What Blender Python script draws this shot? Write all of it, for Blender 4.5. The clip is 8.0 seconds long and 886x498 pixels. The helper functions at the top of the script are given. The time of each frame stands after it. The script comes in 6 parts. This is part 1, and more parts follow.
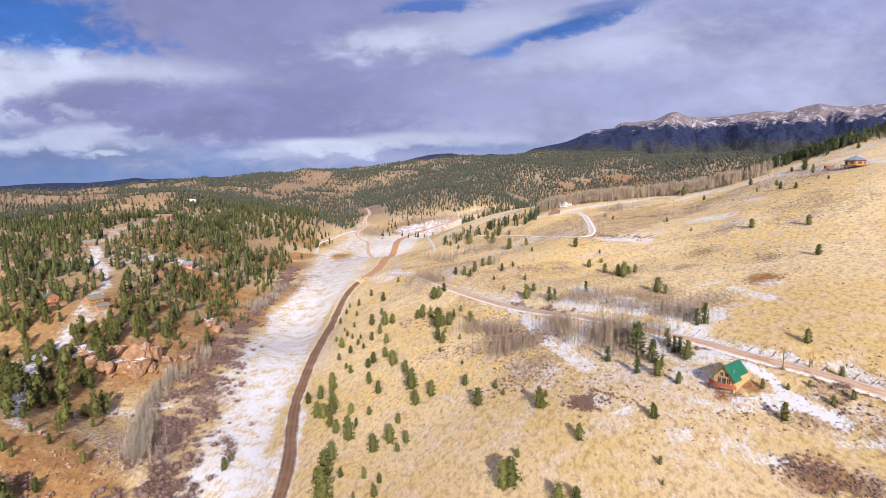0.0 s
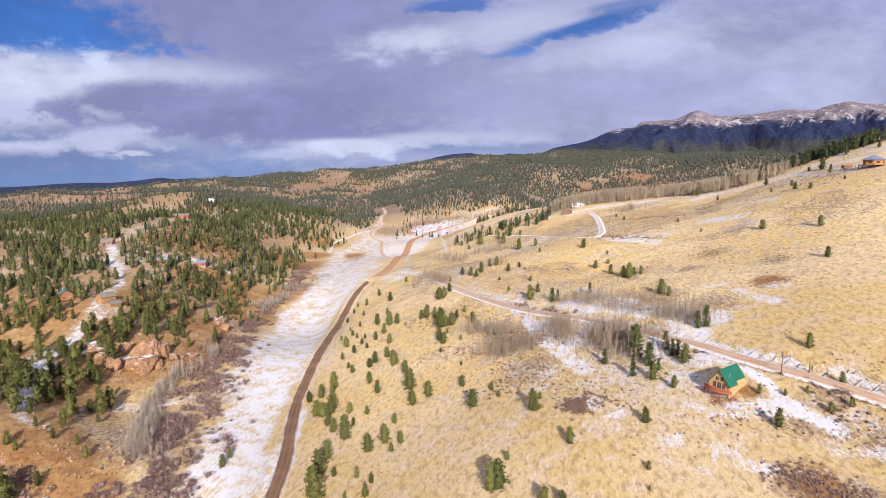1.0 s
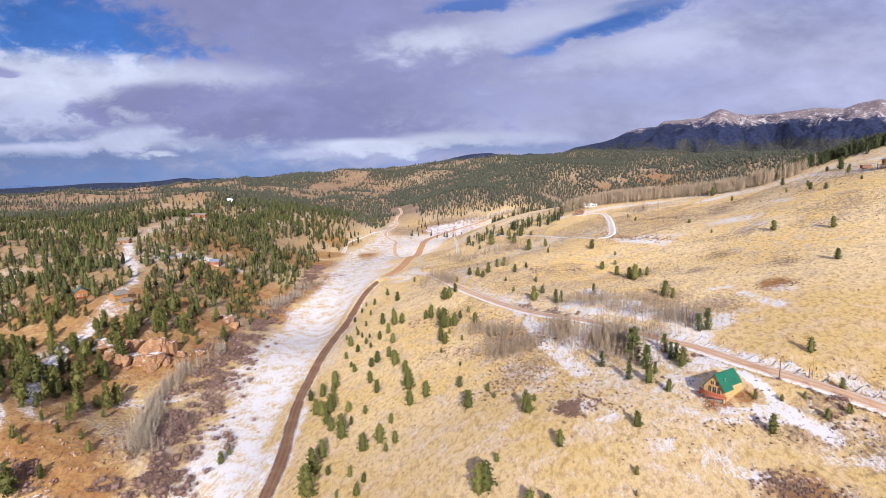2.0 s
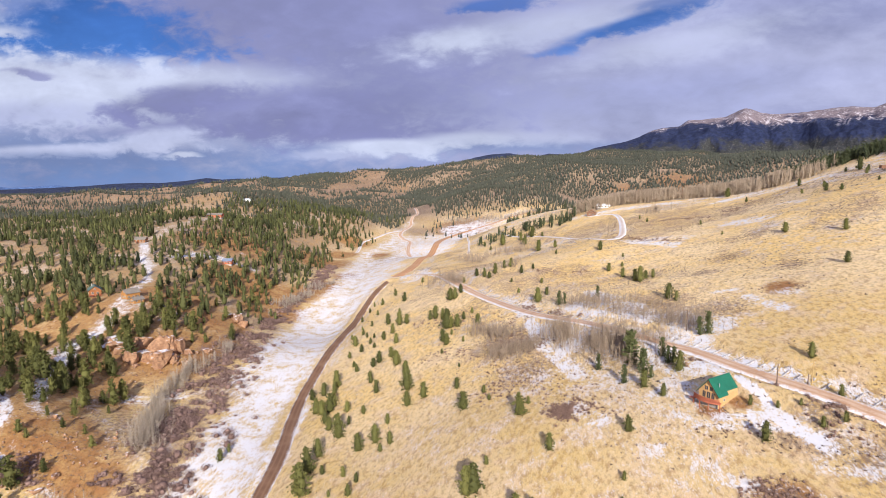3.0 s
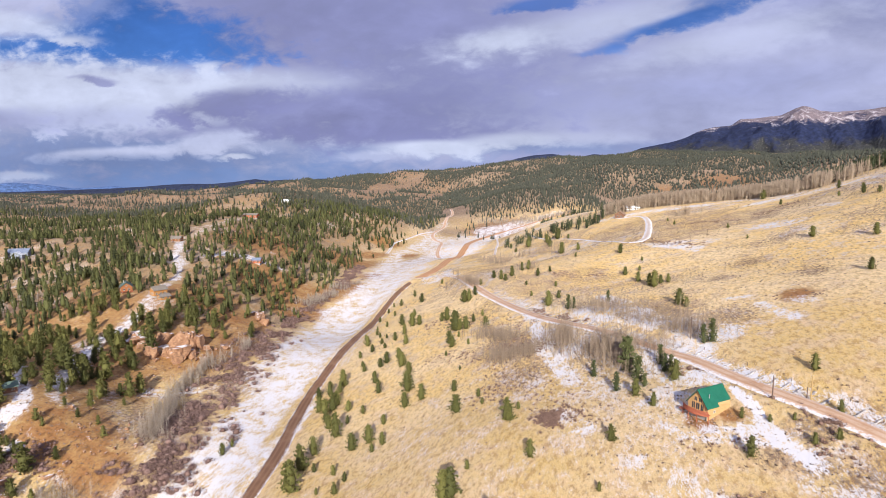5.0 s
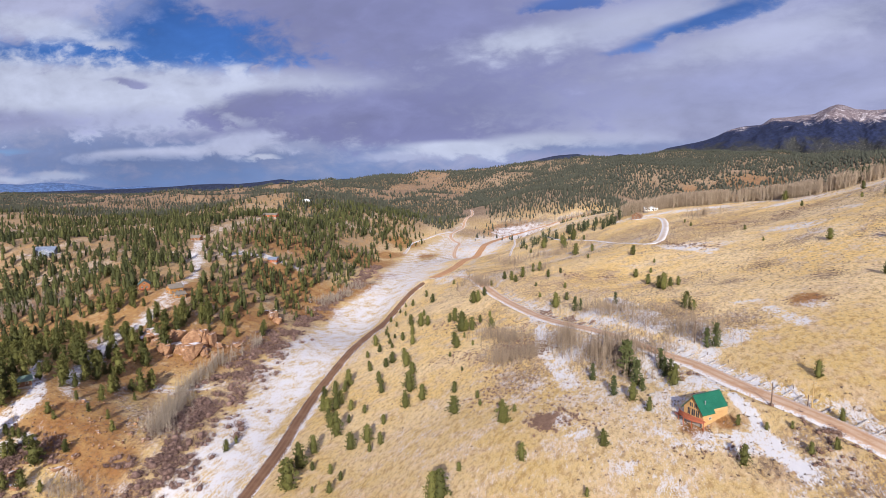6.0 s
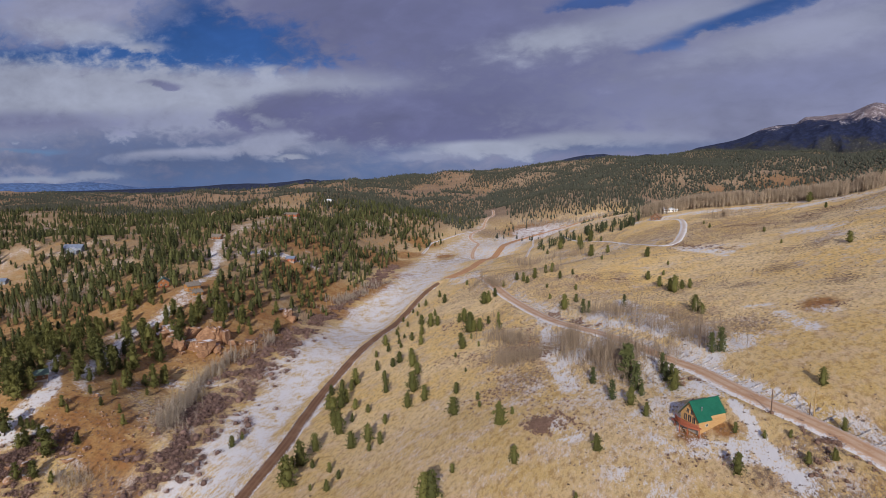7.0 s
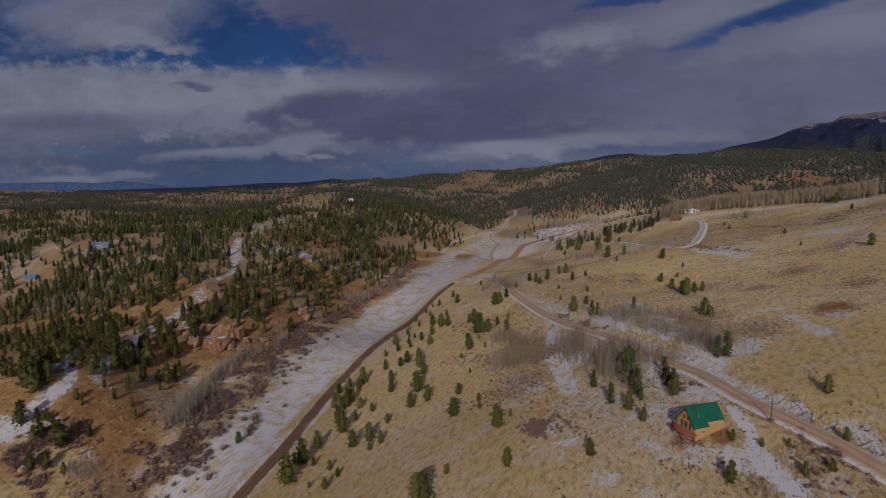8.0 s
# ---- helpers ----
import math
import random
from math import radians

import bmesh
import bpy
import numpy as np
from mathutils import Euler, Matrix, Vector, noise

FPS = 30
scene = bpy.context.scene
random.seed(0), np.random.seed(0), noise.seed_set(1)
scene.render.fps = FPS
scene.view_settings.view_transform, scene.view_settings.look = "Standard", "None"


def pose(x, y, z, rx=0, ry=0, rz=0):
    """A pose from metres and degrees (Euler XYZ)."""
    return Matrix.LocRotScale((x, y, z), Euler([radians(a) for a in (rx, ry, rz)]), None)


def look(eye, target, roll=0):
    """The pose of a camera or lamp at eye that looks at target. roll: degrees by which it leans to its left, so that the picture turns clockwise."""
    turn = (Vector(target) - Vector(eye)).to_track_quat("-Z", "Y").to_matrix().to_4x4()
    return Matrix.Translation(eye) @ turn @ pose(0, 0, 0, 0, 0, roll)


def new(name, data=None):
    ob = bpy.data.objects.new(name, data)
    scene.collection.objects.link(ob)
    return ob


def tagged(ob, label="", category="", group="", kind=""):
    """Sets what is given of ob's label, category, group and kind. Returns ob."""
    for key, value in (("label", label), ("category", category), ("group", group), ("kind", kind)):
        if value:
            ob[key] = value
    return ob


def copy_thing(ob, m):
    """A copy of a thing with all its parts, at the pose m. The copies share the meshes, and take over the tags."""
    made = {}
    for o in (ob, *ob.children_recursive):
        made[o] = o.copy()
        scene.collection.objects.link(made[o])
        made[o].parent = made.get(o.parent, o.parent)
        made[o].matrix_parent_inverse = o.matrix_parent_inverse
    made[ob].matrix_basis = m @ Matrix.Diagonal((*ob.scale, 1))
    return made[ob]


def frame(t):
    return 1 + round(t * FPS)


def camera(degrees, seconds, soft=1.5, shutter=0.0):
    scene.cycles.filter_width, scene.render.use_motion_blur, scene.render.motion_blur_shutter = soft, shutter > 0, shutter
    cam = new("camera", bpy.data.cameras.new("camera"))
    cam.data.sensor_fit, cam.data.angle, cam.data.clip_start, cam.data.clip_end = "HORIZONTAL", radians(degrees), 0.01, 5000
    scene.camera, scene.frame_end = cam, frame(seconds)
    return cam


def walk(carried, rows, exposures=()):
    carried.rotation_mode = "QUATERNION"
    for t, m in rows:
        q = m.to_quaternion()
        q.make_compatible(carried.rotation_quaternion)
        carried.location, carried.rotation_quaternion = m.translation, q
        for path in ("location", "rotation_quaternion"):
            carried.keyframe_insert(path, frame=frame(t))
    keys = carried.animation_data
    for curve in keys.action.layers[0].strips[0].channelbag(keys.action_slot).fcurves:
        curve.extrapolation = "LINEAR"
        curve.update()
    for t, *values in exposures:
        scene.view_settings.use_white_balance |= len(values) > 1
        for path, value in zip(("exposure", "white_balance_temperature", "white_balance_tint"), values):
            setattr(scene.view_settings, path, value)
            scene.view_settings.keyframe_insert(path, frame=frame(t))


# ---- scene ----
cam = camera(77.0, 8.0, soft=0.65)
METRES, EYE, TILT, LEAN, TURN = 75.0, 112.0, -7.2, 0.0, 0.0
ROWS = [
    (0.0, 0.0, 0.0, 0.0, 0.0, 0.0, -0.0),
    (0.5, 0.0629, 0.0035, 0.0017, 1.02, -0.02, -0.11),
    (1.0, 0.1254, 0.008, 0.0037, 2.05, -0.03, -0.24),
    (1.5, 0.1875, 0.0136, 0.0053, 3.09, -0.04, -0.36),
    (3.0, 0.3729, 0.0377, 0.0106, 6.19, -0.03, -0.77),
    (3.5, 0.4347, 0.0473, 0.0132, 7.26, -0.01, -0.89),
    (4.0, 0.4962, 0.0586, 0.0158, 8.37, -0.01, -1.04),
    (4.5, 0.5573, 0.0707, 0.0176, 9.49, -0.0, -1.18),
    (6.0, 0.742, 0.1158, 0.0271, 13.14, -0.06, -1.68),
    (6.5, 0.8018, 0.1326, 0.0305, 14.42, -0.08, -1.88),
    (7.0, 0.8608, 0.151, 0.0343, 15.73, -0.14, -2.07),
    (7.5, 0.9189, 0.1703, 0.038, 17.05, -0.21, -2.28),
    (8.0, 0.9765, 0.1917, 0.0417, 18.37, -0.28, -2.46),
]
# the film fades towards black at its end
FADE = [(0.0, 0.42), (5.0, 0.42), (5.8, 0.32), (6.5, -0.14), (7.0, -0.48), (7.5, -0.95), (8.0, -1.50)]
walk(cam, [(t, pose(0, 0, EYE, TILT, LEAN, TURN) @ pose(METRES * x, METRES * y, METRES * z, 90 + pitch, roll, yaw)) for t, x, y, z, yaw, pitch, roll in ROWS], FADE)

# ---- sky and sun ----
SUN_BEARING, SUN_HEIGHT = 170.0, 24.0  # degrees clockwise from straight ahead, and above the horizon
toward = Vector((math.sin(radians(SUN_BEARING)) * math.cos(radians(SUN_HEIGHT)), math.cos(radians(SUN_BEARING)) * math.cos(radians(SUN_HEIGHT)), math.sin(radians(SUN_HEIGHT))))
sun = new("sun", bpy.data.lights.new("sun", "SUN"))
sun.data.energy, sun.data.angle, sun.data.color = 5.0, radians(0.53), (1.0, 0.94, 0.85)
sun.matrix_world = look(toward * 900, (0, 0, 0))


class Nodes:
    """Short hand for a node tree."""

    def __init__(self, tree):
        self.tree = tree
        tree.nodes.clear()

    def add(self, kind, *inputs, **settings):
        node = self.tree.nodes.new(kind)
        for key, value in settings.items():
            setattr(node, key, value)
        for slot, value in enumerate(inputs):
            self.feed(node.inputs[slot], value)
        return node

    def feed(self, socket, value):
        if value is None:
            return
        if isinstance(value, bpy.types.NodeSocket):
            self.tree.links.new(value, socket)
        elif isinstance(value, tuple) and len(value) == 3 and socket.type == "RGBA":
            socket.default_value = (*value, 1.0)
        else:
            socket.default_value = value

    def math(self, operation, a, b=None, c=None):
        return self.add("ShaderNodeMath", a, b, c, operation=operation).outputs[0]

    def mix(self, factor, a, b, blend="MIX"):
        node = self.add("ShaderNodeMix", data_type="RGBA", blend_type=blend, clamp_factor=True)
        self.feed(node.inputs[0], factor), self.feed(node.inputs[6], a), self.feed(node.inputs[7], b)
        return node.outputs[2]

    def ramp(self, value, low, high):
        """A soft step from 0 at low to 1 at high."""
        node = self.add("ShaderNodeMapRange", value, low, high, 0.0, 1.0, interpolation_type="SMOOTHSTEP")
        return node.outputs[0]

    def noise(self, where, scale, detail=4.0, rough=0.55, distortion=0.0):
        node = self.add("ShaderNodeTexNoise")
        for key, value in (("Vector", where), ("Scale", scale), ("Detail", detail), ("Roughness", rough), ("Distortion", distortion)):
            self.feed(node.inputs[key], value)
        return node.outputs["Fac"]

    def scaled(self, where, sx, sy, sz, turn=0.0):
        node = self.add("ShaderNodeMapping", where)
        node.inputs["Scale"].default_value, node.inputs["Rotation"].default_value = (sx, sy, sz), (0, 0, turn)
        return node.outputs[0]


world = bpy.data.worlds.new("sky")
scene.world = world
world.use_nodes = True
w = Nodes(world.node_tree)
way = w.add("ShaderNodeTexCoord").outputs["Generated"]
part_x, part_y, part_z = w.add("ShaderNodeSeparateXYZ", way).outputs
ahead = w.math("MAXIMUM", w.math("ABSOLUTE", part_y), 0.2)
U0, V0 = w.math("DIVIDE", part_x, ahead), w.math("DIVIDE", part_z, ahead)
flat = w.add("ShaderNodeCombineXYZ", U0, w.math("MULTIPLY", V0, 1.7), 0.0).outputs[0]
rolls = w.noise(w.scaled(flat, 0.8, 1.1, 1.0), 2.4, 6.0, 0.5, 0.3)
billow = w.noise(w.scaled(flat, 0.9, 1.2, 1.0, 0.12), 6.5, 8.0, 0.52, 0.35)
puff = w.noise(w.scaled(flat, 0.95, 1.1, 1.0, -0.15), 21.0, 8.0, 0.6, 0.3)
drift = w.noise(w.scaled(flat, 0.55, 1.5, 1.0, 0.2), 4.2, 6.0, 0.55)
U = w.math("ADD", U0, w.math("MULTIPLY", w.math("SUBTRACT", drift, 0.5), 0.10))
V = w.math("ADD", V0, w.math("MULTIPLY", w.math("SUBTRACT", billow, 0.5), 0.035))
V = w.math("ADD", V, w.math("MULTIPLY", w.math("SUBTRACT", puff, 0.5), 0.024))
ragged = w.math("ADD", w.math("MULTIPLY", w.math("SUBTRACT", billow, 0.5), 2.0), w.math("MULTIPLY", w.math("SUBTRACT", puff, 0.5), 2.4))
blue = w.add("ShaderNodeTexSky", sky_type="NISHITA", sun_disc=False, sun_elevation=radians(SUN_HEIGHT), sun_rotation=radians(SUN_BEARING), altitude=2800.0)
TONES = {
    "blue": w.mix(1.0, blue.outputs[0], (0.0205, 0.036, 0.068), "MULTIPLY"), "white": (0.440, 0.480, 0.630), "pale": (0.350, 0.372, 0.545), "cloud": (0.385, 0.420, 0.590),
    "lavender": (0.278, 0.304, 0.515), "violet": (0.198, 0.212, 0.395), "dark": (0.168, 0.180, 0.350), "slate": (0.130, 0.182, 0.352), "haze": (0.120, 0.200, 0.410),
}
# clouds from the farthest to the nearest: u, v (tangents sideways and upwards), half width, half height, slope, softness, cover, tone
VEILS = [
    (-0.892, 0.047, 0.593, 0.065, -0.01, 0.7, 0.85, "slate"), (-0.658, -0.013, 0.646, 0.041, 0.0, 0.7, 0.7, "haze"), (0.132, 0.079, 0.378, 0.043, -0.01, 0.8, 0.55, "pale"),
    (-0.012, 0.054, 0.313, 0.012, -0.01, 0.8, 0.5, "haze"), (-0.315, 0.262, 0.414, 0.105, -0.03, 0.6, 0.9, "violet"), (-0.504, 0.312, 0.272, 0.058, -0.04, 0.6, 0.6, "violet"),
    (-0.014, 0.182, 0.281, 0.056, -0.02, 0.9, 0.35, "violet"),
]
BLUE_GAPS = [
    (-0.859, 0.264, 0.286, 0.059, -0.03, 0.4, 1.0, "blue"), (-0.641, 0.242, 0.122, 0.026, -0.12, 0.5, 0.55, "blue"), (-0.831, 0.314, 0.101, 0.060, -0.07, 0.5, 1.0, "blue"),
    (-1.101, 0.261, 0.464, 0.024, -0.06, 0.5, 1.0, "blue"), (-1.712, 0.356, 0.371, 0.156, -0.07, 0.6, 1.0, "blue"),
    (-0.942, 0.277, 0.065, 0.009, -0.12, 0.8, 0.55, "white"), (-0.956, 0.314, 0.072, 0.014, -0.04, 0.8, 0.25, "pale"), (-0.654, 0.219, 0.025, 0.006, -0.03, 0.7, 0.8, "white"),
    (-1.235, 0.366, 0.180, 0.036, -0.11, 0.6, 0.75, "pale"), (-1.111, 0.318, 0.165, 0.024, -0.14, 0.6, 0.85, "white"), (-0.955, 0.275, 0.038, 0.006, -0.14, 0.7, 0.8, "white"),
    (-0.885, 0.345, 0.056, 0.028, -0.08, 0.9, 0.4, "pale"),
]
WEST_BANKS = [
    (-0.868, 0.165, 0.389, 0.065, -0.07, 0.28, 0.95, "white"), (-1.306, 0.197, 0.466, 0.073, -0.04, 0.3, 0.9, "white"),
    (-0.532, 0.182, 0.163, 0.024, -0.02, 0.7, 0.6, "white"), (-0.424, 0.171, 0.064, 0.010, 0.07, 0.8, 0.5, "white"), (-0.889, 0.197, 0.055, 0.008, -0.11, 0.5, 0.85, "violet"),
    (-1.279, 0.132, 0.243, 0.023, -0.03, 0.7, 0.7, "violet"), (-0.933, 0.123, 0.238, 0.024, -0.01, 0.8, 0.45, "lavender"), (-0.382, 0.115, 0.280, 0.046, -0.01, 0.45, 0.9, "dark"),
    (-0.613, 0.142, 0.118, 0.027, 0.12, 0.4, 0.9, "dark"), (-0.717, 0.131, 0.047, 0.010, 0.07, 0.6, 0.6, "dark"), (-0.460, 0.086, 0.348, 0.016, -0.01, 0.6, 0.75, "dark"),
    (-0.214, 0.137, 0.259, 0.049, -0.02, 0.8, 0.5, "violet"),
]
LOW_CUMULUS = [
    (-0.867, 0.052, 0.156, 0.013, 0.04, 0.45, 0.9, "cloud"), (-0.640, 0.072, 0.086, 0.021, 0.1, 0.4, 0.9, "cloud"), (-0.676, 0.059, 0.160, 0.011, 0.02, 0.6, 0.7, "cloud"),
    (-0.602, 0.043, 0.032, 0.005, -0.01, 0.5, 0.9, "white"), (-0.832, 0.038, 0.177, 0.013, 0.0, 0.7, 0.6, "slate"), (-0.194, 0.058, 0.097, 0.013, -0.01, 0.45, 0.95, "white"),
    (-0.072, 0.067, 0.079, 0.013, -0.01, 0.6, 0.75, "white"), (-0.299, 0.046, 0.063, 0.008, -0.01, 0.6, 0.6, "cloud"), (0.046, 0.071, 0.105, 0.012, -0.01, 0.7, 0.4, "white"),
    (-1.278, -0.003, 0.126, 0.009, 0.0, 0.6, 0.7, "white"), (-1.094, 0.007, 0.079, 0.009, 0.0, 0.6, 0.6, "white"), (-1.305, 0.065, 0.119, 0.006, -0.01, 0.8, 0.4, "blue"),
    (-1.308, 0.036, 0.415, 0.016, -0.01, 0.8, 0.5, "slate"),
]
EAST_BANKS = [
    (0.042, 0.250, 0.228, 0.028, 0.12, 0.8, 0.6, "white"), (-0.083, 0.240, 0.068, 0.017, 0.07, 0.7, 0.7, "white"), (0.200, 0.254, 0.110, 0.014, 0.27, 0.5, 0.95, "blue"),
    (0.081, 0.218, 0.056, 0.005, 0.17, 0.8, 0.5, "blue"), (-0.025, 0.296, 0.066, 0.012, 0.06, 0.5, 0.8, "blue"), (0.279, 0.291, 0.078, 0.012, 0.16, 0.5, 0.6, "blue"),
    (0.300, 0.224, 0.195, 0.023, 0.19, 0.9, 0.6, "white"), (0.442, 0.189, 0.270, 0.066, 0.08, 0.8, 0.55, "pale"), (0.313, 0.156, 0.173, 0.027, 0.08, 0.9, 0.4, "lavender"),
    (0.509, 0.163, 0.315, 0.025, 0.02, 0.8, 0.5, "lavender"), (0.684, 0.192, 0.214, 0.057, 0.1, 0.8, 0.5, "pale"), (0.708, 0.142, 0.178, 0.021, 0.0, 0.7, 0.6, "pale"),
    (0.131, 0.122, 0.237, 0.033, -0.02, 0.9, 0.4, "lavender"),
]
heavens = w.mix(w.ramp(rolls, 0.35, 0.65), TONES["lavender"], TONES["pale"])
for cu, cv, ru, rv, slope, soft, much, tone in VEILS + BLUE_GAPS + WEST_BANKS + LOW_CUMULUS + EAST_BANKS:
    du = w.math("SUBTRACT", U, cu)
    dv = w.math("DIVIDE", w.math("SUBTRACT", w.math("SUBTRACT", V, cv), w.math("MULTIPLY", du, slope)), rv)
    du = w.math("DIVIDE", du, ru)
    out = w.math("SQRT", w.math("ADD", w.math("MULTIPLY", du, du), w.math("MULTIPLY", dv, dv)))
    out = w.math("MULTIPLY_ADD", ragged, -0.75, out)
    heavens = w.mix(w.math("MULTIPLY", w.ramp(out, 1.0 + 0.5 * soft + 0.25, 1.0 - soft), much), heavens, TONES[tone])
# soft light and dark within the clouds
lighter = w.math("ADD", w.math("MULTIPLY", w.math("SUBTRACT", rolls, 0.5), 0.45), w.math("ADD", w.math("MULTIPLY", w.math("SUBTRACT", billow, 0.5), 0.62), w.math("MULTIPLY", w.math("SUBTRACT", puff, 0.5), 0.32)))
lighter = w.math("ADD", lighter, 1.0)
heavens = w.mix(1.0, heavens, w.add("ShaderNodeCombineXYZ", lighter, lighter, lighter).outputs[0], "MULTIPLY")
w.add("ShaderNodeOutputWorld", w.add("ShaderNodeBackground", heavens, 1.0).outputs[0])


# ---- materials ----
def material(name, rough=0.9):
    mat = bpy.data.materials.new(name)
    mat.use_nodes = True
    n = Nodes(mat.node_tree)
    shader = n.add("ShaderNodeBsdfPrincipled")
    shader.inputs["Roughness"].default_value = rough
    shader.inputs["Specular IOR Level"].default_value = 0.25
    n.add("ShaderNodeOutputMaterial", shader.outputs[0])
    return mat, n, shader


def bump(n, shader, value, strength, distance):
    node = n.add("ShaderNodeBump")
    node.inputs["Strength"].default_value, node.inputs["Distance"].default_value = strength, distance
    n.feed(node.inputs["Height"], value)
    n.feed(shader.inputs["Normal"], node.outputs[0])


def surface(name, dark, light, size=1.0, rough=0.85, relief=0.02, stretch=(1, 1, 1), metal=0.0, piece=0.0):
    """A plain material of two tones in noise at two sizes, with a little relief; piece: how far single pieces differ."""
    mat, n, shader = material(name, rough)
    where = n.scaled(n.add("ShaderNodeTexCoord").outputs["Object"], *stretch)
    coarse, fine = n.noise(where, 1 / size, 5.0), n.noise(where, 9 / size, 4.0)
    tone = n.math("ADD", n.math("MULTIPLY", coarse, 0.65), n.math("MULTIPLY", fine, 0.35))
    if piece:
        tone = n.math("ADD", tone, n.math("MULTIPLY", n.math("SUBTRACT", n.add("ShaderNodeObjectInfo").outputs["Random"], 0.5), piece))
    n.feed(shader.inputs["Base Color"], n.mix(n.ramp(tone, 0.3, 0.7), dark, light))
    shader.inputs["Metallic"].default_value = metal
    bump(n, shader, fine, 0.5, relief)
    return mat


def foliage(name, dark, light, rough=0.75):
    """Needles or twigs: each tuft its own tone, and each tree too."""
    mat, n, shader = material(name, rough)
    tuft = n.add("ShaderNodeNewGeometry").outputs["Random Per Island"]
    tree = n.add("ShaderNodeObjectInfo").outputs["Random"]
    stand = n.add("ShaderNodeAttribute", attribute_name="tone").outputs["Fac"]
    tone = n.math("ADD", n.math("MULTIPLY", tuft, 0.4), n.math("MULTIPLY", n.math("FRACT", n.math("ADD", tree, stand)), 0.6))
    n.feed(shader.inputs["Base Color"], n.mix(tone, dark, light))
    return mat


def ground_material():
    mat, n, shader = material("mountain_ground", 0.95)
    where = n.add("ShaderNodeNewGeometry").outputs["Position"]
    flat_where = n.scaled(where, 1, 1, 0.0)
    zone = n.add("ShaderNodeAttribute", attribute_name="zone").outputs["Color"]
    snowy, earthy, scrubby = n.add("ShaderNodeSeparateColor", zone).outputs
    pale = n.add("ShaderNodeAttribute", attribute_name="zone").outputs["Alpha"]
    heath = n.add("ShaderNodeAttribute", attribute_name="heath").outputs["Fac"]
    broad, patch = n.noise(flat_where, 0.018, 5.0, 0.6), n.noise(flat_where, 0.11, 6.0, 0.62)
    tuft, grain = n.noise(n.scaled(where, 1.0, 0.62, 0.0, -0.5), 0.9, 5.0, 0.7), n.noise(n.scaled(where, 1.0, 0.62, 0.0, -0.4), 3.4, 4.0, 0.7)
    combed = n.noise(n.scaled(where, 1.0, 0.38, 0.0, -0.45), 0.7, 5.0, 0.65)
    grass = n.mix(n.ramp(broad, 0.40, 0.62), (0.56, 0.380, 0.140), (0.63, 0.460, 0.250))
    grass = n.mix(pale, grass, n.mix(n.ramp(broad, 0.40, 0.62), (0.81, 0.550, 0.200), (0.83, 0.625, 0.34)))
    grass = n.mix(n.math("MULTIPLY", n.ramp(patch, 0.46, 0.62), 0.75), grass, (0.60, 0.43, 0.27))
    grass = n.mix(n.math("MULTIPLY", n.ramp(tuft, 0.49, 0.62), 0.6), grass, (0.34, 0.235, 0.11))
    grass = n.mix(n.math("MULTIPLY", n.ramp(grain, 0.46, 0.62), 0.5), grass, (0.74, 0.57, 0.33))
    grass = n.mix(n.math("MULTIPLY", n.ramp(combed, 0.50, 0.66), 0.35), grass, (0.64, 0.52, 0.36))
    brush = n.mix(n.ramp(broad, 0.40, 0.62), (0.235, 0.170, 0.115), (0.38, 0.285, 0.19))
    brush = n.mix(n.math("MULTIPLY", n.ramp(patch, 0.48, 0.60), 0.6), brush, (0.46, 0.345, 0.22))
    grass = n.mix(n.math("MULTIPLY", heath, 0.85), grass, brush)
    earth = n.mix(n.ramp(patch, 0.40, 0.60), (0.325, 0.155, 0.057), (0.42, 0.245, 0.093))
    earth = n.mix(n.math("MULTIPLY", n.ramp(tuft, 0.48, 0.62), 0.6), earth, (0.25, 0.14, 0.07))
    earth = n.mix(n.math("MULTIPLY", n.ramp(grain, 0.52, 0.66), 0.25), earth, (0.52, 0.345, 0.18))
    brown = n.math("ADD", n.math("MULTIPLY", earthy, 1.0), n.math("MULTIPLY", n.math("SUBTRACT", patch, 0.5), 1.4))
    colour = n.mix(n.ramp(brown, 0.25, 0.65), grass, earth)
    # darker and lighter tussocks a few paces across
    tussock = n.noise(n.scaled(where, 1.0, 0.6, 0.0, -0.4), 0.5, 6.0, 0.75)
    colour = n.mix(n.math("MULTIPLY", n.ramp(tussock, 0.51, 0.58), 0.72), colour, n.mix(1.0, colour, (0.66, 0.58, 0.52), "MULTIPLY"))
    colour = n.mix(n.math("MULTIPLY", n.ramp(tussock, 0.47, 0.38), 0.5), colour, n.mix(1.0, colour, (1.16, 1.16, 1.2), "MULTIPLY"))
    # low grey sage and bare stems between the grass
    speck = n.math("ADD", n.math("MULTIPLY", n.noise(n.scaled(where, 1.0, 0.55, 0.0), 0.9, 4.0, 0.7), 0.55), n.math("MULTIPLY", grain, 0.45))
    rusty = n.math("MULTIPLY", n.ramp(n.math("MULTIPLY_ADD", n.math("SUBTRACT", patch, 0.5), 1.8, scrubby), 0.35, 0.75), n.ramp(tuft, 0.40, 0.58))
    colour = n.mix(n.math("MULTIPLY", rusty, 0.42), colour, (0.31, 0.175, 0.095))
    sage = n.math("ADD", n.math("MULTIPLY", scrubby, 0.15), speck)
    colour = n.mix(n.math("MULTIPLY", n.ramp(sage, 0.585, 0.645), 0.7), colour, (0.15, 0.105, 0.09))
    # thin wind-blown snow that lies in shreds
    flecks = n.noise(n.scaled(where, 1.0, 0.42, 0.0, 0.06), 1.9, 5.0, 0.7)
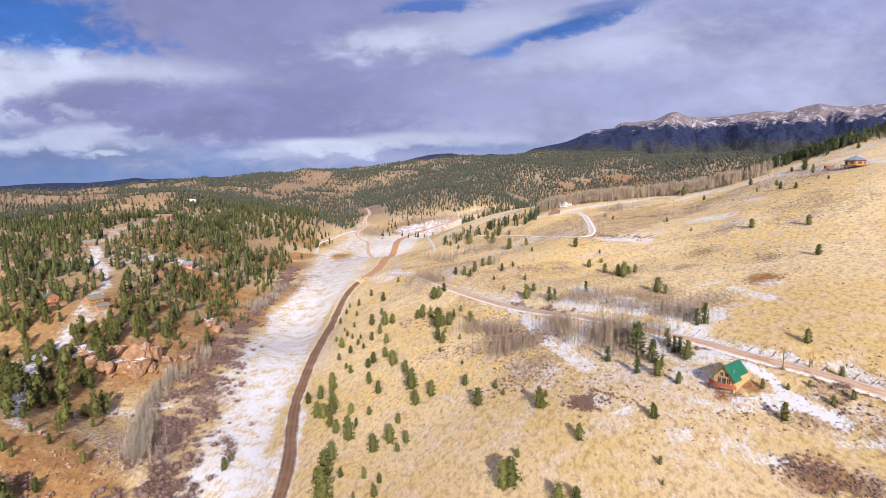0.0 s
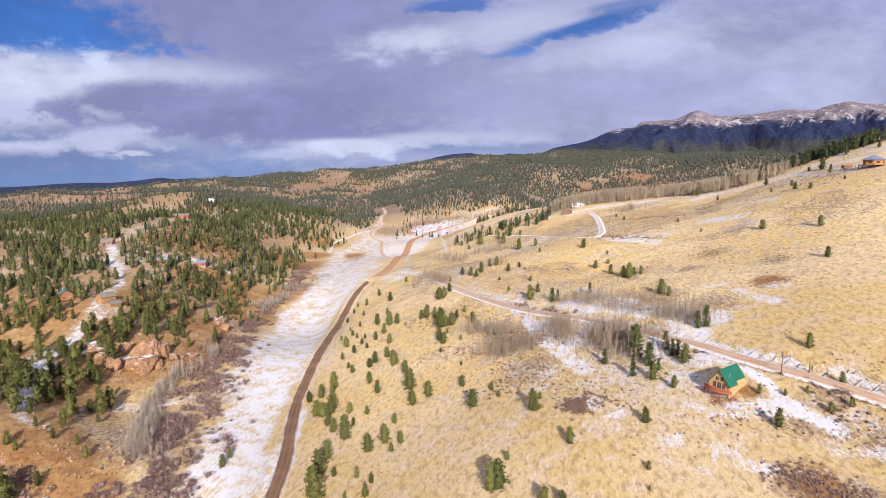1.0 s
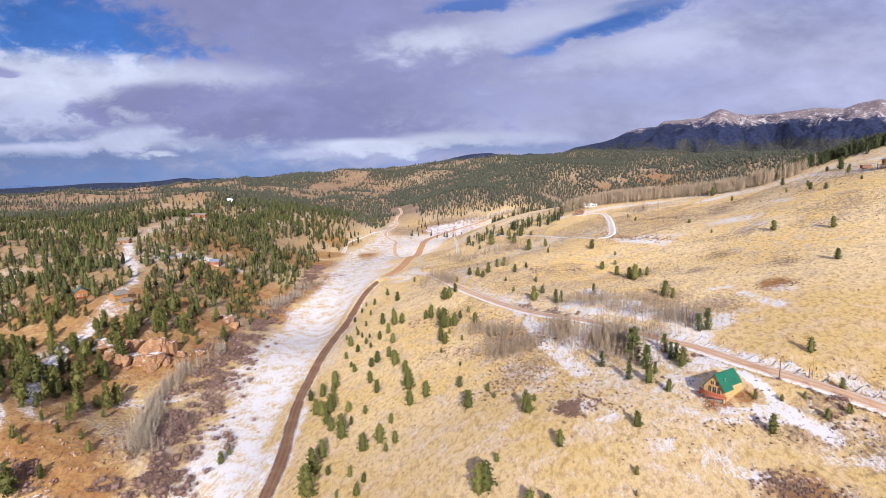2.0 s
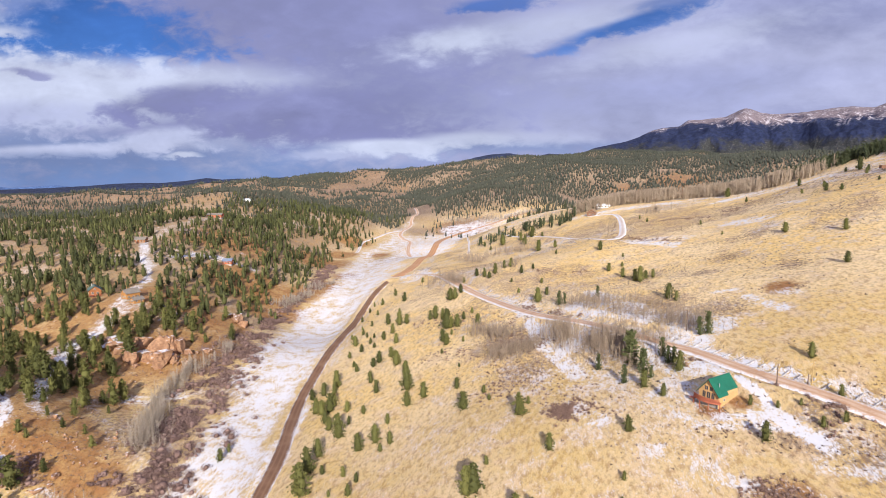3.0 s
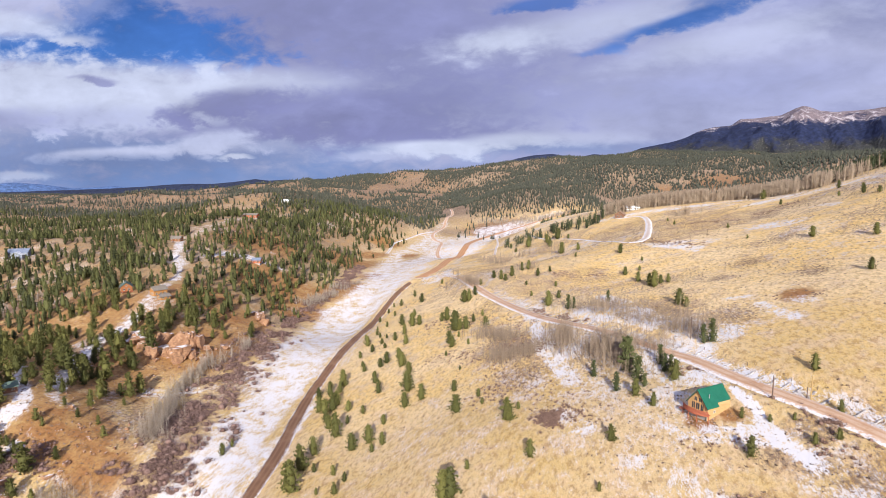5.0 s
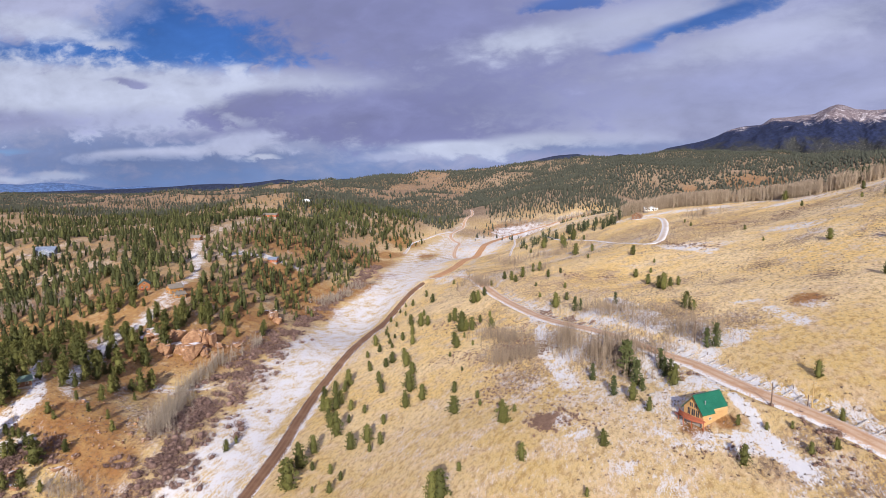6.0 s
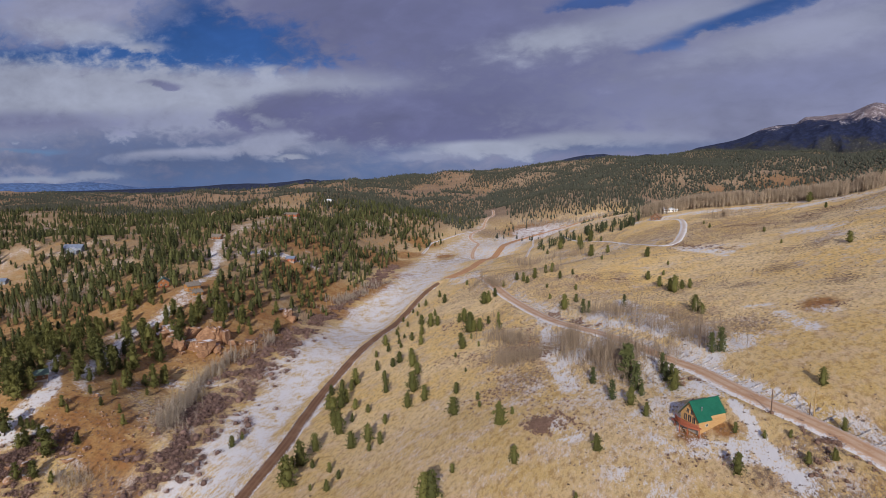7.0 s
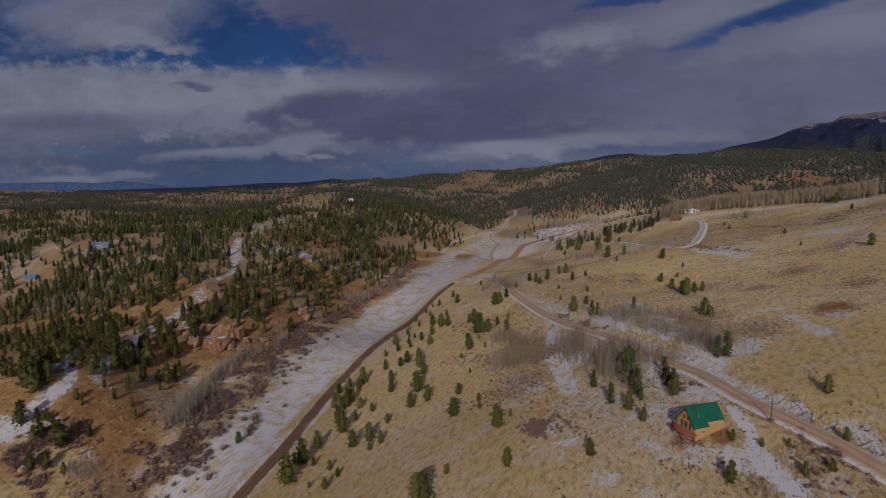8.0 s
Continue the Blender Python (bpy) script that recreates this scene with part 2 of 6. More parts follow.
    shreds = n.math("ADD", n.math("MULTIPLY", combed, 0.30), n.math("ADD", n.math("MULTIPLY", flecks, 0.40), n.math("MULTIPLY", grain, 0.30)))
    lying = n.math("ADD", n.math("MULTIPLY", snowy, 0.47), n.math("MULTIPLY", n.math("SUBTRACT", shreds, 0.5), 2.7))
    lying = n.math("ADD", lying, n.math("MULTIPLY", n.math("SUBTRACT", patch, 0.5), 0.95))
    lying = n.math("MULTIPLY", n.ramp(lying, 0.22, 0.42), n.math("MULTIPLY_ADD", n.ramp(snowy, 0.3, 0.75), 0.48, 0.45))
    colour = n.mix(lying, colour, (0.70, 0.69, 0.715))
    n.feed(shader.inputs["Base Color"], colour)
    bump(n, shader, n.math("ADD", tuft, n.math("MULTIPLY", grain, 0.5)), 0.7, 0.5)
    return mat


def road_material(name, dark, light, snow):
    mat, n, shader = material(name, 0.95)
    where = n.add("ShaderNodeNewGeometry").outputs["Position"]
    across = n.add("ShaderNodeAttribute", attribute_name="across").outputs["Fac"]
    broad, fine = n.noise(where, 0.12, 4.0), n.noise(where, 1.6, 4.0, 0.6)
    # two worn wheel tracks, loose gravel and a little snow towards the edges
    track = n.math("ABSOLUTE", n.math("SUBTRACT", n.math("ABSOLUTE", across), 0.42))
    colour = n.mix(n.ramp(n.math("ADD", broad, n.math("MULTIPLY", fine, 0.4)), 0.60, 1.0), dark, light)
    colour = n.mix(n.math("MULTIPLY", n.ramp(track, 0.24, 0.06), 0.55), colour, light)
    edge = n.math("ADD", n.math("MULTIPLY", n.math("ABSOLUTE", across), 0.7), n.math("ADD", n.math("MULTIPLY", broad, 0.6), n.math("MULTIPLY_ADD", fine, 1.3, -0.4)))
    colour = n.mix(n.math("MULTIPLY", n.ramp(edge, 1.40 - snow, 1.66 - snow), 0.85), colour, (0.74, 0.735, 0.76))
    n.feed(shader.inputs["Base Color"], colour)
    bump(n, shader, fine, 0.5, 0.1)
    return mat


GROUND = ground_material()
ROAD_BROWN = road_material("brown_dirt_road", (0.165, 0.088, 0.052), (0.25, 0.140, 0.084), 0.22)
ROAD_TAN = road_material("tan_gravel_road", (0.62, 0.44, 0.31), (0.47, 0.255, 0.13), 0.32)
ROAD_ORANGE = road_material("orange_tan_dirt_road", (0.45, 0.235, 0.115), (0.55, 0.32, 0.17), 0.06)
ROAD_SNOWY = road_material("snowy_track", (0.50, 0.40, 0.33), (0.62, 0.55, 0.50), 0.55)
NEEDLES = foliage("pine_needles", (0.038, 0.045, 0.014), (0.195, 0.188, 0.055))
WOOD_NEEDLES = foliage("forest_pine_needles", (0.014, 0.020, 0.008), (0.126, 0.131, 0.044))
# needles of the far woods, greyed in their colour to imitate haze
HAZY_NEEDLES = foliage("hazed_pine_needles", (0.043, 0.048, 0.037), (0.106, 0.110, 0.080))
SPRUCE = foliage("spruce_needles", (0.042, 0.057, 0.023), (0.135, 0.147, 0.056))
DARK_SPRUCE = foliage("dark_spruce_needles", (0.034, 0.046, 0.022), (0.100, 0.112, 0.052))
BARK = surface("pine_bark", (0.07, 0.045, 0.03), (0.16, 0.10, 0.065), 0.4, 0.95, 0.03)
ASPEN = foliage("aspen_stems", (0.25, 0.205, 0.165), (0.50, 0.425, 0.35), 0.9)
GROVE_ASPEN = foliage("tan_aspen_stems", (0.21, 0.155, 0.112), (0.44, 0.345, 0.26), 0.9)
BELT_ASPEN = foliage("brown_aspen_stems", (0.25, 0.19, 0.14), (0.50, 0.40, 0.30), 0.9)
WILLOW = foliage("willow_twigs", (0.115, 0.070, 0.060), (0.30, 0.195, 0.165), 0.9)
BRUSH = foliage("dark_brush_twigs", (0.13, 0.078, 0.06), (0.31, 0.20, 0.155), 0.9)
SAGE = foliage("sage_twigs", (0.13, 0.092, 0.070), (0.34, 0.245, 0.185), 0.9)

# ---- shape of the land ----
def smooth(v):
    v = np.clip(v, 0.0, 1.0)
    return v * v * (3 - 2 * v)


def lattice(ix, iy, seed):
    n = (ix * 374761393 + iy * 668265263 + seed * 1274126177) & 0xFFFFFFFF
    n = ((n ^ (n >> 13)) * 1274126177) & 0xFFFFFFFF
    return ((n ^ (n >> 16)) & 0xFFFF) / 65535.0


def value_noise(x, y, size, seed):
    """Soft noise from 0 to 1 with features of about that size in metres."""
    u, v = np.asarray(x, float) / size, np.asarray(y, float) / size
    iu, iv = np.floor(u).astype(np.int64), np.floor(v).astype(np.int64)
    fu, fv = smooth(u - iu), smooth(v - iv)
    a = lattice(iu, iv, seed) * (1 - fu) + lattice(iu + 1, iv, seed) * fu
    b = lattice(iu, iv + 1, seed) * (1 - fu) + lattice(iu + 1, iv + 1, seed) * fu
    return a * (1 - fv) + b * fv


def fbm(x, y, size, seed, octaves=4):
    total, weight, span = 0.0, 0.5, 0.0
    for k in range(octaves):
        total = total + weight * value_noise(x, y, size / 2 ** k, seed + k)
        span, weight = span + weight, weight * 0.5
    return total / span


# the valley line: distance ahead, its bearing to the side, its floor
VALLEY_Y = (-600, 0, 190, 300, 445, 715, 820, 1000, 1140, 1270, 1450, 1660, 1900, 2600, 5000)
VALLEY_X = (-40, -85, -106, -112, -136, -165, -145, -140, -135, -180, -220, -225, -240, -300, -400)
VALLEY_Z = (-40, -20, -6, -1, 3, 10.5, 12, 16, 30, 43, 56, 60, 55, 15, 0)
# low swells and hollows: x, y, radius, height
NEAR_SWELLS = [
    (-128, 133, 40, 4.0), (-100, 155, 40, -12.8), (-69, 171, 40, 5.7), (-25, 183, 40, -4.1), (19, 183, 40, 3.3),
    (57, 175, 40, 3.9), (92, 160, 40, 2.7), (-201, 194, 61, 12.1), (-164, 226, 61, 9.3),
    (-122, 251, 61, 3.6), (-72, 270, 61, -3.9), (-14, 279, 61, 4.8), (43, 276, 61, 3.6), (100, 261, 61, 3.5),
    (152, 234, 61, 10.6), (-296, 296, 92, -2.3), (-234, 348, 92, 8.7), (-177, 380, 92, 5.5), (-115, 403, 92, -4.4),
]
MID_SWELLS = [
    (-36, 418, 92, 5.8), (58, 415, 92, 11.1), (275, 316, 92, 21.2), (-414, 460, 136, -7.4), (-291, 489, 70, 8.0),
    (-128, 606, 136, 6.1), (0, 625, 120, -15), (128, 606, 136, 17.7), (252, 566, 136, -10.3), (364, 501, 136, 29),
    (-517, 711, 193, 10.6), (-357, 803, 193, -8.9), (-212, 853, 193, 6.0), (137, 869, 193, -7.7), (250, 1120, 200, 38.0),
    (-206, 925, 90, 12.0),
]
FAR_HILLS = [
    (-60, 1330, 230, 34), (-10, 965, 120, -16), (-330, 1500, 300, 20), (-620, 2200, 480, 62), (-200, 2280, 420, 92), (330, 2400, 430, 128),
    (900, 2500, 520, 145), (1550, 2350, 620, 160), (520, 1560, 330, 62), (230, 1700, 300, 42), (900, 1500, 420, 40),
    (-950, 1500, 350, 22), (-560, 1100, 260, 24), (-1500, 2100, 600, 15), (-1250, 1000, 300, 14),
]

NEAR_FOLDS = [
    (-168, 200, 37, 5.3), (-151, 240, 40, -11.6), (134, 240, 39, -4.9), (50, 240, 34, 3.4), (-274, 280, 55, -3.9), (-90, 320, 47, 3.9),
    (202, 360, 58, 2.5), (-202, 360, 58, 6.4), (252, 400, 66, 2), (-112, 400, 58, -5.8), (-123, 440, 64, -6.6), (-504, 480, 97, 32.2),
    (34, 480, 67, -11.8), (-34, 480, 67, 6.1), (-328, 520, 86, -6.6),
]
MID_FOLDS = [
    (-157, 560, 81, 3), (274, 560, 87, -7.3), (-231, 660, 98, -7.3), (66, 720, 95, 14), (-36, 700, 46, -9), (-403, 720, 116, 10.0),
    (-328, 780, 118, -12.0), (-164, 780, 112, 4.9), (-353, 840, 128, -18.5), (-63, 900, 126, -3), (-85, 712, 62, -6), (71, 1020, 143, 33.6),
    (-286, 1020, 148, 13.4), (-928, 1020, 193, 9.5), (-529, 1080, 168, 31.4),
]
HILL_FOLDS = [
    (239, 1140, 163, -17.7), (-252, 1200, 172, -34.2), (0, 1200, 168, 23.9), (252, 1200, 172, -19.4), (364, 1300, 189, -15.7), (455, 1300, 193, -19.2),
    (784, 1400, 225, 28.9), (-1372, 1400, 274, -12.9), (-315, 1500, 215, -29.9), (-1050, 1500, 256, 8), (-105, 1500, 211, -17.2), (840, 1500, 241, 6),
    (1008, 1600, 416, 6), (112, 1600, 225, 31.1), (-672, 1600, 243, -9.1),
]
FAR_FOLDS = [
    (-1785, 1700, 345, 4), (-119, 1700, 239, -11.0), (1008, 1800, 289, 19.6), (-665, 1900, 282, 18.2), (532, 1900, 276, 9.0), (-1176, 2100, 337, -38.9),
    (0, 2100, 294, 15.0), (-308, 2200, 311, -32.1), (1540, 2200, 376, -25.4), (308, 2200, 311, -11.1), (1008, 2400, 364, -39.3), (-189, 2700, 379, 10.4),
    (945, 2700, 400, 16.2), (-1750, 1750, 520, -24),
]


def height(x, y):
    x, y = np.asarray(x, float), np.asarray(y, float)
    line, floor = np.interp(y, VALLEY_Y, VALLEY_X), np.interp(y, VALLEY_Y, VALLEY_Z)
    east, west = np.maximum(x - line - 28, 0), np.maximum(line - 22 - x, 0)
    bank = (18 + 45 * smooth((y - 250) / 350)) * (1 - np.exp(-(west / 90) ** 1.5)) * (1 - 0.7 * smooth((west - 150) / 200))
    slope = 0.29 * east / (1 + east / 2500) * (1 - smooth((y + 0.35 * np.maximum(x, 0) - 620) / 420))
    z = floor + slope + (1 - smooth((y - 750) / 450)) * bank
    for cx, cy, r, h in NEAR_SWELLS + MID_SWELLS + FAR_HILLS + NEAR_FOLDS + MID_FOLDS + HILL_FOLDS + FAR_FOLDS:
        z = z + h * np.exp(-((x - cx) ** 2 + (y - cy) ** 2) / r ** 2)
    far = smooth((y - 700) / 900)
    z = z + far * 62 * (0.62 - 1.6 * np.abs(fbm(x, y, 300, 11, 3) - 0.5) - 0.49) + smooth((np.hypot(x, y) - 120) / 300) * 5 * (fbm(x, y, 75, 21, 3) - 0.5) * (0.35 + np.clip(west, 0, 60) / 60)
    return z


def line_through(points, step=4.0):
    """A soft line through the corner points, in even small steps."""
    p = np.array([points[0], *points, points[-1]], float)
    out = []
    for k in range(1, len(p) - 2):
        count = max(2, int(np.hypot(*(p[k + 1] - p[k])) / step))
        for s in np.arange(count) / count:
            out.append(0.5 * (2 * p[k] + (p[k + 1] - p[k - 1]) * s + (2 * p[k - 1] - 5 * p[k] + 4 * p[k + 1] - p[k + 2]) * s ** 2 + (3 * p[k] - p[k - 1] - 3 * p[k + 1] + p[k + 2]) * s ** 3))
    return np.array(out + [p[-2]])


def nearness(x, y, line):
    """Distance to a line, and the place on it that is nearest."""
    best, which = np.full(x.shape, 1e9), np.zeros(x.shape, int)
    inside = (x > line[:, 0].min() - 60) & (x < line[:, 0].max() + 60) & (y > line[:, 1].min() - 60) & (y < line[:, 1].max() + 60)
    xs, ys, b, k = x[inside], y[inside], best[inside], which[inside]
    for i, (px, py) in enumerate(line):
        d = np.hypot(xs - px, ys - py)
        near = d < b
        b[near], k[near] = d[near], i
    best[inside], which[inside] = b, k
    return best, which


# roads: width, corner points
MAIN_ROAD = line_through([(-40, -60), (-52, 60), (-56, 130), (-57.5, 175), (-61, 208), (-68, 238), (-73.1, 265.9), (-75.6, 298.5), (-78, 344), (-81.5, 395), (-83, 430), (-82.3, 463.4), (-76, 495), (-70, 516)])
FAR_ROAD = line_through([(-72, 506), (-66, 535), (-65, 575), (-66, 616), (-64, 717), (-66, 800), (-68, 870), (-62, 915), (-44, 950), (-18, 970), (13, 980), (60, 998), (120, 1012)])
GREY_ROAD = line_through([(-72.3, 507.1), (-57.3, 491), (-40, 469), (-23, 440.8), (-4.1, 390.2), (6.7, 364.2), (22.7, 332), (39, 299), (54.5, 272.2), (76.5, 241.9), (90.5, 221), (98, 210.1), (108, 189), (117.2, 175.4), (124.5, 165), (129.4, 156.3), (140, 138), (165, 100), (190, 40)])
FAR_DRIVE = line_through([(25, 640), (44, 581), (76, 520), (95, 457), (106, 424), (116, 432), (125, 472), (131, 512), (131, 541), (122, 553), (112, 558)])
VALLEY_TRACK = line_through([(-88, 690), (-97, 722), (-106, 780), (-114, 838), (-126, 858), (-139, 890), (-143, 930), (-142, 1007), (-148, 1059), (-153, 1165), (-174, 1269)])
SIDE_TRACK = line_through([(-172, 740), (-175, 767), (-181, 809), (-172, 846), (-160, 896), (-146, 931)])
HILL_TRACK = line_through([(-219.8, 259.8), (-222, 300), (-219.7, 336.8), (-238.3, 397.6), (-293.4, 466.7), (-324.6, 536.2), (-340.2, 614.6), (-346.2, 678.4)])
ROADS = [
    ("road_main", MAIN_ROAD, 5.0, ROAD_BROWN, "brown packed dirt road along the valley"),
    ("road_far", FAR_ROAD, 7.5, ROAD_ORANGE, "orange-tan dirt road curving into the valley head"),
    ("road_side", GREY_ROAD, 7.4, ROAD_TAN, "tan gravel road with snow along its edges"),
    ("track_far", FAR_DRIVE, 4.6, ROAD_SNOWY, "pale snowy drive curving over the slope"),
    ("track_valley", VALLEY_TRACK, 5.5, ROAD_TAN, "tan dirt road winding over the valley head"),
    ("track_draw", line_through([(-22, 760), (-17, 720), (-11, 634), (-8, 577)]), 2.2, ROAD_SNOWY, "faint snowy track down the grassy shoulder"),
    ("track_valley_side", SIDE_TRACK, 4.0, ROAD_SNOWY, "snowy dirt track at the foot of the woods"),
]
ROAD_LEVEL = {}
for road_name, line, *rest in ROADS:
    level = height(line[:, 0], line[:, 1])
    for k in range(6):
        level[1:-1] = 0.25 * level[:-2] + 0.5 * level[1:-1] + 0.25 * level[2:]
    ROAD_LEVEL[road_name] = level


def land(x, y):
    """The land with the roads graded into it."""
    x, y = np.atleast_1d(np.asarray(x, float)), np.atleast_1d(np.asarray(y, float))
    z = height(x, y)
    for road_name, line, width, *rest in ROADS:
        d, k = nearness(x, y, line)
        hold = 1 - smooth((d - width * 0.75) / (width * 1.1))
        z = z * (1 - hold) + (ROAD_LEVEL[road_name][k] - 0.45 * (1 - smooth((d - width * 0.6) / 2.5))) * hold
    return z


def land_at(x, y):
    return float(land(x, y)[0])


# ---- where snow lies, where the earth is red, where scrub grows ----
# strips of snow: from, to, half width, depth
VALLEY_SNOW = [
    (-84, 120, -82, 200, 24, 0.8), (-86, 200, -96.1, 286, 18, 0.85), (-100.2, 286.3, -118.3, 449.5, 27, 0.8), (-118.3, 449.5, -106.2, 499.9, 31, 0.8), (-107, 499.4, -108, 577.1, 36, 0.78), (-109.5, 575.8, -130, 740, 44, 0.74),
    (-112.7, 715, -123.8, 938.4, 40, 0.66), (-76.1, 710.9, -38.6, 962.4, 40, 0.8), (-64.8, 975.3, -9.3, 985.1, 24, 0.75), (-40, 470, -47.3, 511.6, 9, 0.7), (-46.3, 575, -55.7, 650.3, 6, 0.5), (-20, 965, 68.8, 958.4, 26, 0.62),
    (-45, 460, -55.1, 494.2, 12, 0.7),
]
SLOPE_SNOW = [
    (-52, 130, -68, 260, 5, 0.7), (-69.5, 293.2, -76.1, 443.7, 4, 0.5), (103, 185, 104, 168, 1.7, 1.0), (104, 168, 113, 151, 2.9, 1.0), (82, 167, 92, 163, 2.2, 0.75), (92, 163, 103, 163, 2.2, 0.75),
    (100.4, 569.4, 186.1, 544.3, 9, 0.6), (283.6, 395.7, 335, 380, 14, 0.55), (250.1, 493.3, 306.1, 446, 12, 0.5), (187.1, 575.2, 250, 505, 8, 0.5), (84, 188, 90, 179, 5, 0.55), (72, 144, 96, 137, 4, 0.5),
    (71, 161, 79, 159, 5, 0.42),
]
CABIN_SNOW = [
    (86, 176, 100, 165, 6, 0.42), (80, 180, 88, 184, 5, 0.6), (47.8, 260, 55.4, 242.4, 6, 0.9), (51.5, 242.1, 61.6, 211.6, 6, 0.55), (65.3, 234.3, 92, 200, 12, 0.72), (45.8, 213.5, 70, 201, 12, 0.52),
    (28.2, 227.5, 58, 190, 18, 0.38), (60, 172, 80, 150, 12, 0.36), (40, 160, 56, 140, 12, 0.3), (110, 146, 118, 140, 4, 0.6), (96, 200, 101, 190, 4, 0.8),
]
GROVE_SNOW = [
    (64, 288, 84, 264, 11, 0.75), (84, 264, 114.2, 228.3, 10, 0.72), (98.7, 220.6, 113.5, 192.3, 3, 0.55), (113.5, 192.3, 126, 171, 3, 0.5), (118, 172, 150, 132, 4, 0.55), (14.8, 363.6, 60, 285, 4, 0.52),
    (100, 196, 126, 160, 3, 0.6), (119.2, 399.8, 138.2, 371.6, 6, 0.62), (113.3, 409.2, 146.3, 385.9, 7, 0.5), (177.3, 386.3, 186.8, 371.3, 6, 0.66), (213.8, 402.9, 218.1, 380.8, 5, 0.58), (206.8, 501, 241.6, 506.4, 8, 0.6),
    (123.2, 262.7, 130.1, 258.2, 3, 0.62), (174.7, 391.6, 192.2, 370.9, 9, 0.5), (144.7, 242.5, 148.5, 237.4, 4, 0.5),
]
BANK_SNOW = [
    (115.7, 565, 200, 540, 9, 0.5), (212.4, 500.9, 272.4, 476, 7, 0.5), (262.6, 434.9, 332.6, 398.5, 12, 0.5), (-216, 266.1, -221.9, 337.2, 7, 0.62), (-226.3, 337.8, -246, 400, 4.5, 0.75), (-246, 400, -322.6, 511.9, 5, 0.75),
    (-325.6, 526.9, -342.1, 661, 8, 0.55), (-174.1, 216.1, -190.2, 243.6, 5, 0.95), (-190.2, 243.6, -210, 280, 6, 0.9), (-210, 280, -218.1, 318.2, 6, 0.85), (-188.1, 249, -216.2, 262.3, 5, 0.6), (-164, 166.4, -169.8, 191.2, 4, 1.0),
    (-169.8, 191.2, -175.2, 199.4, 3.5, 1.0), (-175.2, 199.4, -208.9, 227.6, 3.5, 0.85),
]
STRIP_SNOW = [
    (36, 302, 43, 267, 4, 0.8), (43, 267, 48, 240, 4.5, 0.9), (48, 240, 57, 209, 4.5, 0.8), (77, 313, 87, 276, 6, 0.7), (87, 276, 105, 218, 6, 0.75), (132, 246, 137, 226, 3.5, 0.6),
    (-171, 169, -160, 171, 4, 0.75), (-163, 165, -158, 174, 3, 0.6), (-158, 186, -156, 183, 2, 0.6), (40, 215, 75, 190, 16, 0.46), (55, 185, 80, 165, 10, 0.42), (48, 262, 58, 232, 7, 0.8),
    (-120, 790, -85, 900, 42, 0.72),
]
WOOD_SNOW = [
    (-80, 890, -10, 980, 34, 0.72), (-10, 980, 60, 1005, 18, 0.6), (-140, 900, -142, 1030, 16, 0.6), (-66, 505, -24, 450, 7, 0.75), (-241.7, 503, -211, 511.8, 5, 0.9), (-271.6, 470, -235.8, 501.5, 4, 0.9),
    (-190, 290, -175, 292, 5, 0.8), (-152.6, 251.4, -136.9, 263.3, 6, 0.7), (-161.2, 166.5, -155.1, 176.3, 4, 0.85), (-144.9, 167, -135.3, 175.3, 5, 0.5), (-117.7, 207.2, -129.5, 270.8, 9, 0.42), (-108, 178, -115.5, 207, 9, 0.4),
    (-130.3, 207.8, -160.3, 234, 6, 0.45),
]
THIN_SNOW = [
    (58.3, 219, 68.2, 194.3, 8, 0.55), (55, 184, 60.5, 174, 5, 0.68), (71.5, 157.5, 79.7, 148.3, 4, 0.6), (82.5, 177.6, 89.7, 170.1, 2.5, 0.7),
    (89.7, 169, 100.7, 166, 1.6, 0.95), (101, 166, 105, 166, 2.2, 0.95), (114, 165, 114, 150, 5, 0.55), (78, 146, 89, 139, 4, 0.62), (112.6, 148, 116.6, 141.8, 3, 0.5), (61, 254, 75, 230, 6, 0.6),
    (-160, 205, -172, 210, 3, 0.7), (-400.3, 402.1, -417.8, 422.1, 14, 0.4), (-441.5, 456.5, -472.2, 444.2, 9, 0.6), (41.9, 219.7, 61.8, 198.4, 12, 0.44), (62, 195, 88, 182, 10, 0.4), (88, 164, 76, 174, 6, 0.5),
    (8, 300, 34.1, 256.9, 18, 0.34), (72, 156, 84, 150, 7, 0.36), (2, 222, 14, 212, 10, 0.3), (112, 160, 122, 142, 7, 0.42), (100, 138, 106, 133, 3, 0.5),
]
RED_PLACES = [(-128, 186, 15), (-112, 172, 10), (-186.2, 726.4, 24.9), (-174, 645, 18), (-191.8, 800.2, 28.7), (91, 167.5, 4), (99, 171, 4), (-147.3, 194.2, 23.9), (-148.3, 327.1, 21.8), (-166.4, 362.1, 23.8), (-167.1, 424.6, 18.6), (-153.5, 509.5, 22.6), (96, 132, 8), (-160.8, 489.6, 23.5), (-146, 520.6, 20.4), (-136.2, 566.9, 18), (-164.7, 460.7, 18.4), (-135, 725, 16), (90.2, 170, 5), (145.9, 251.1, 7.3), (32.1, 249.5, 7.8), (-165, 300, 34), (-159.4, 440.8, 27.3), (-200, 470, 50), (-208.4, 370.2, 39), (-184.5, 261, 18.8), (-266.8, 572.8, 61.4), (-194.5, 652.7, 45.9), (-41.2, 975.3, 61), (448.9, 1393.6, 94.3), (336.5, 1343.4, 68.3)]
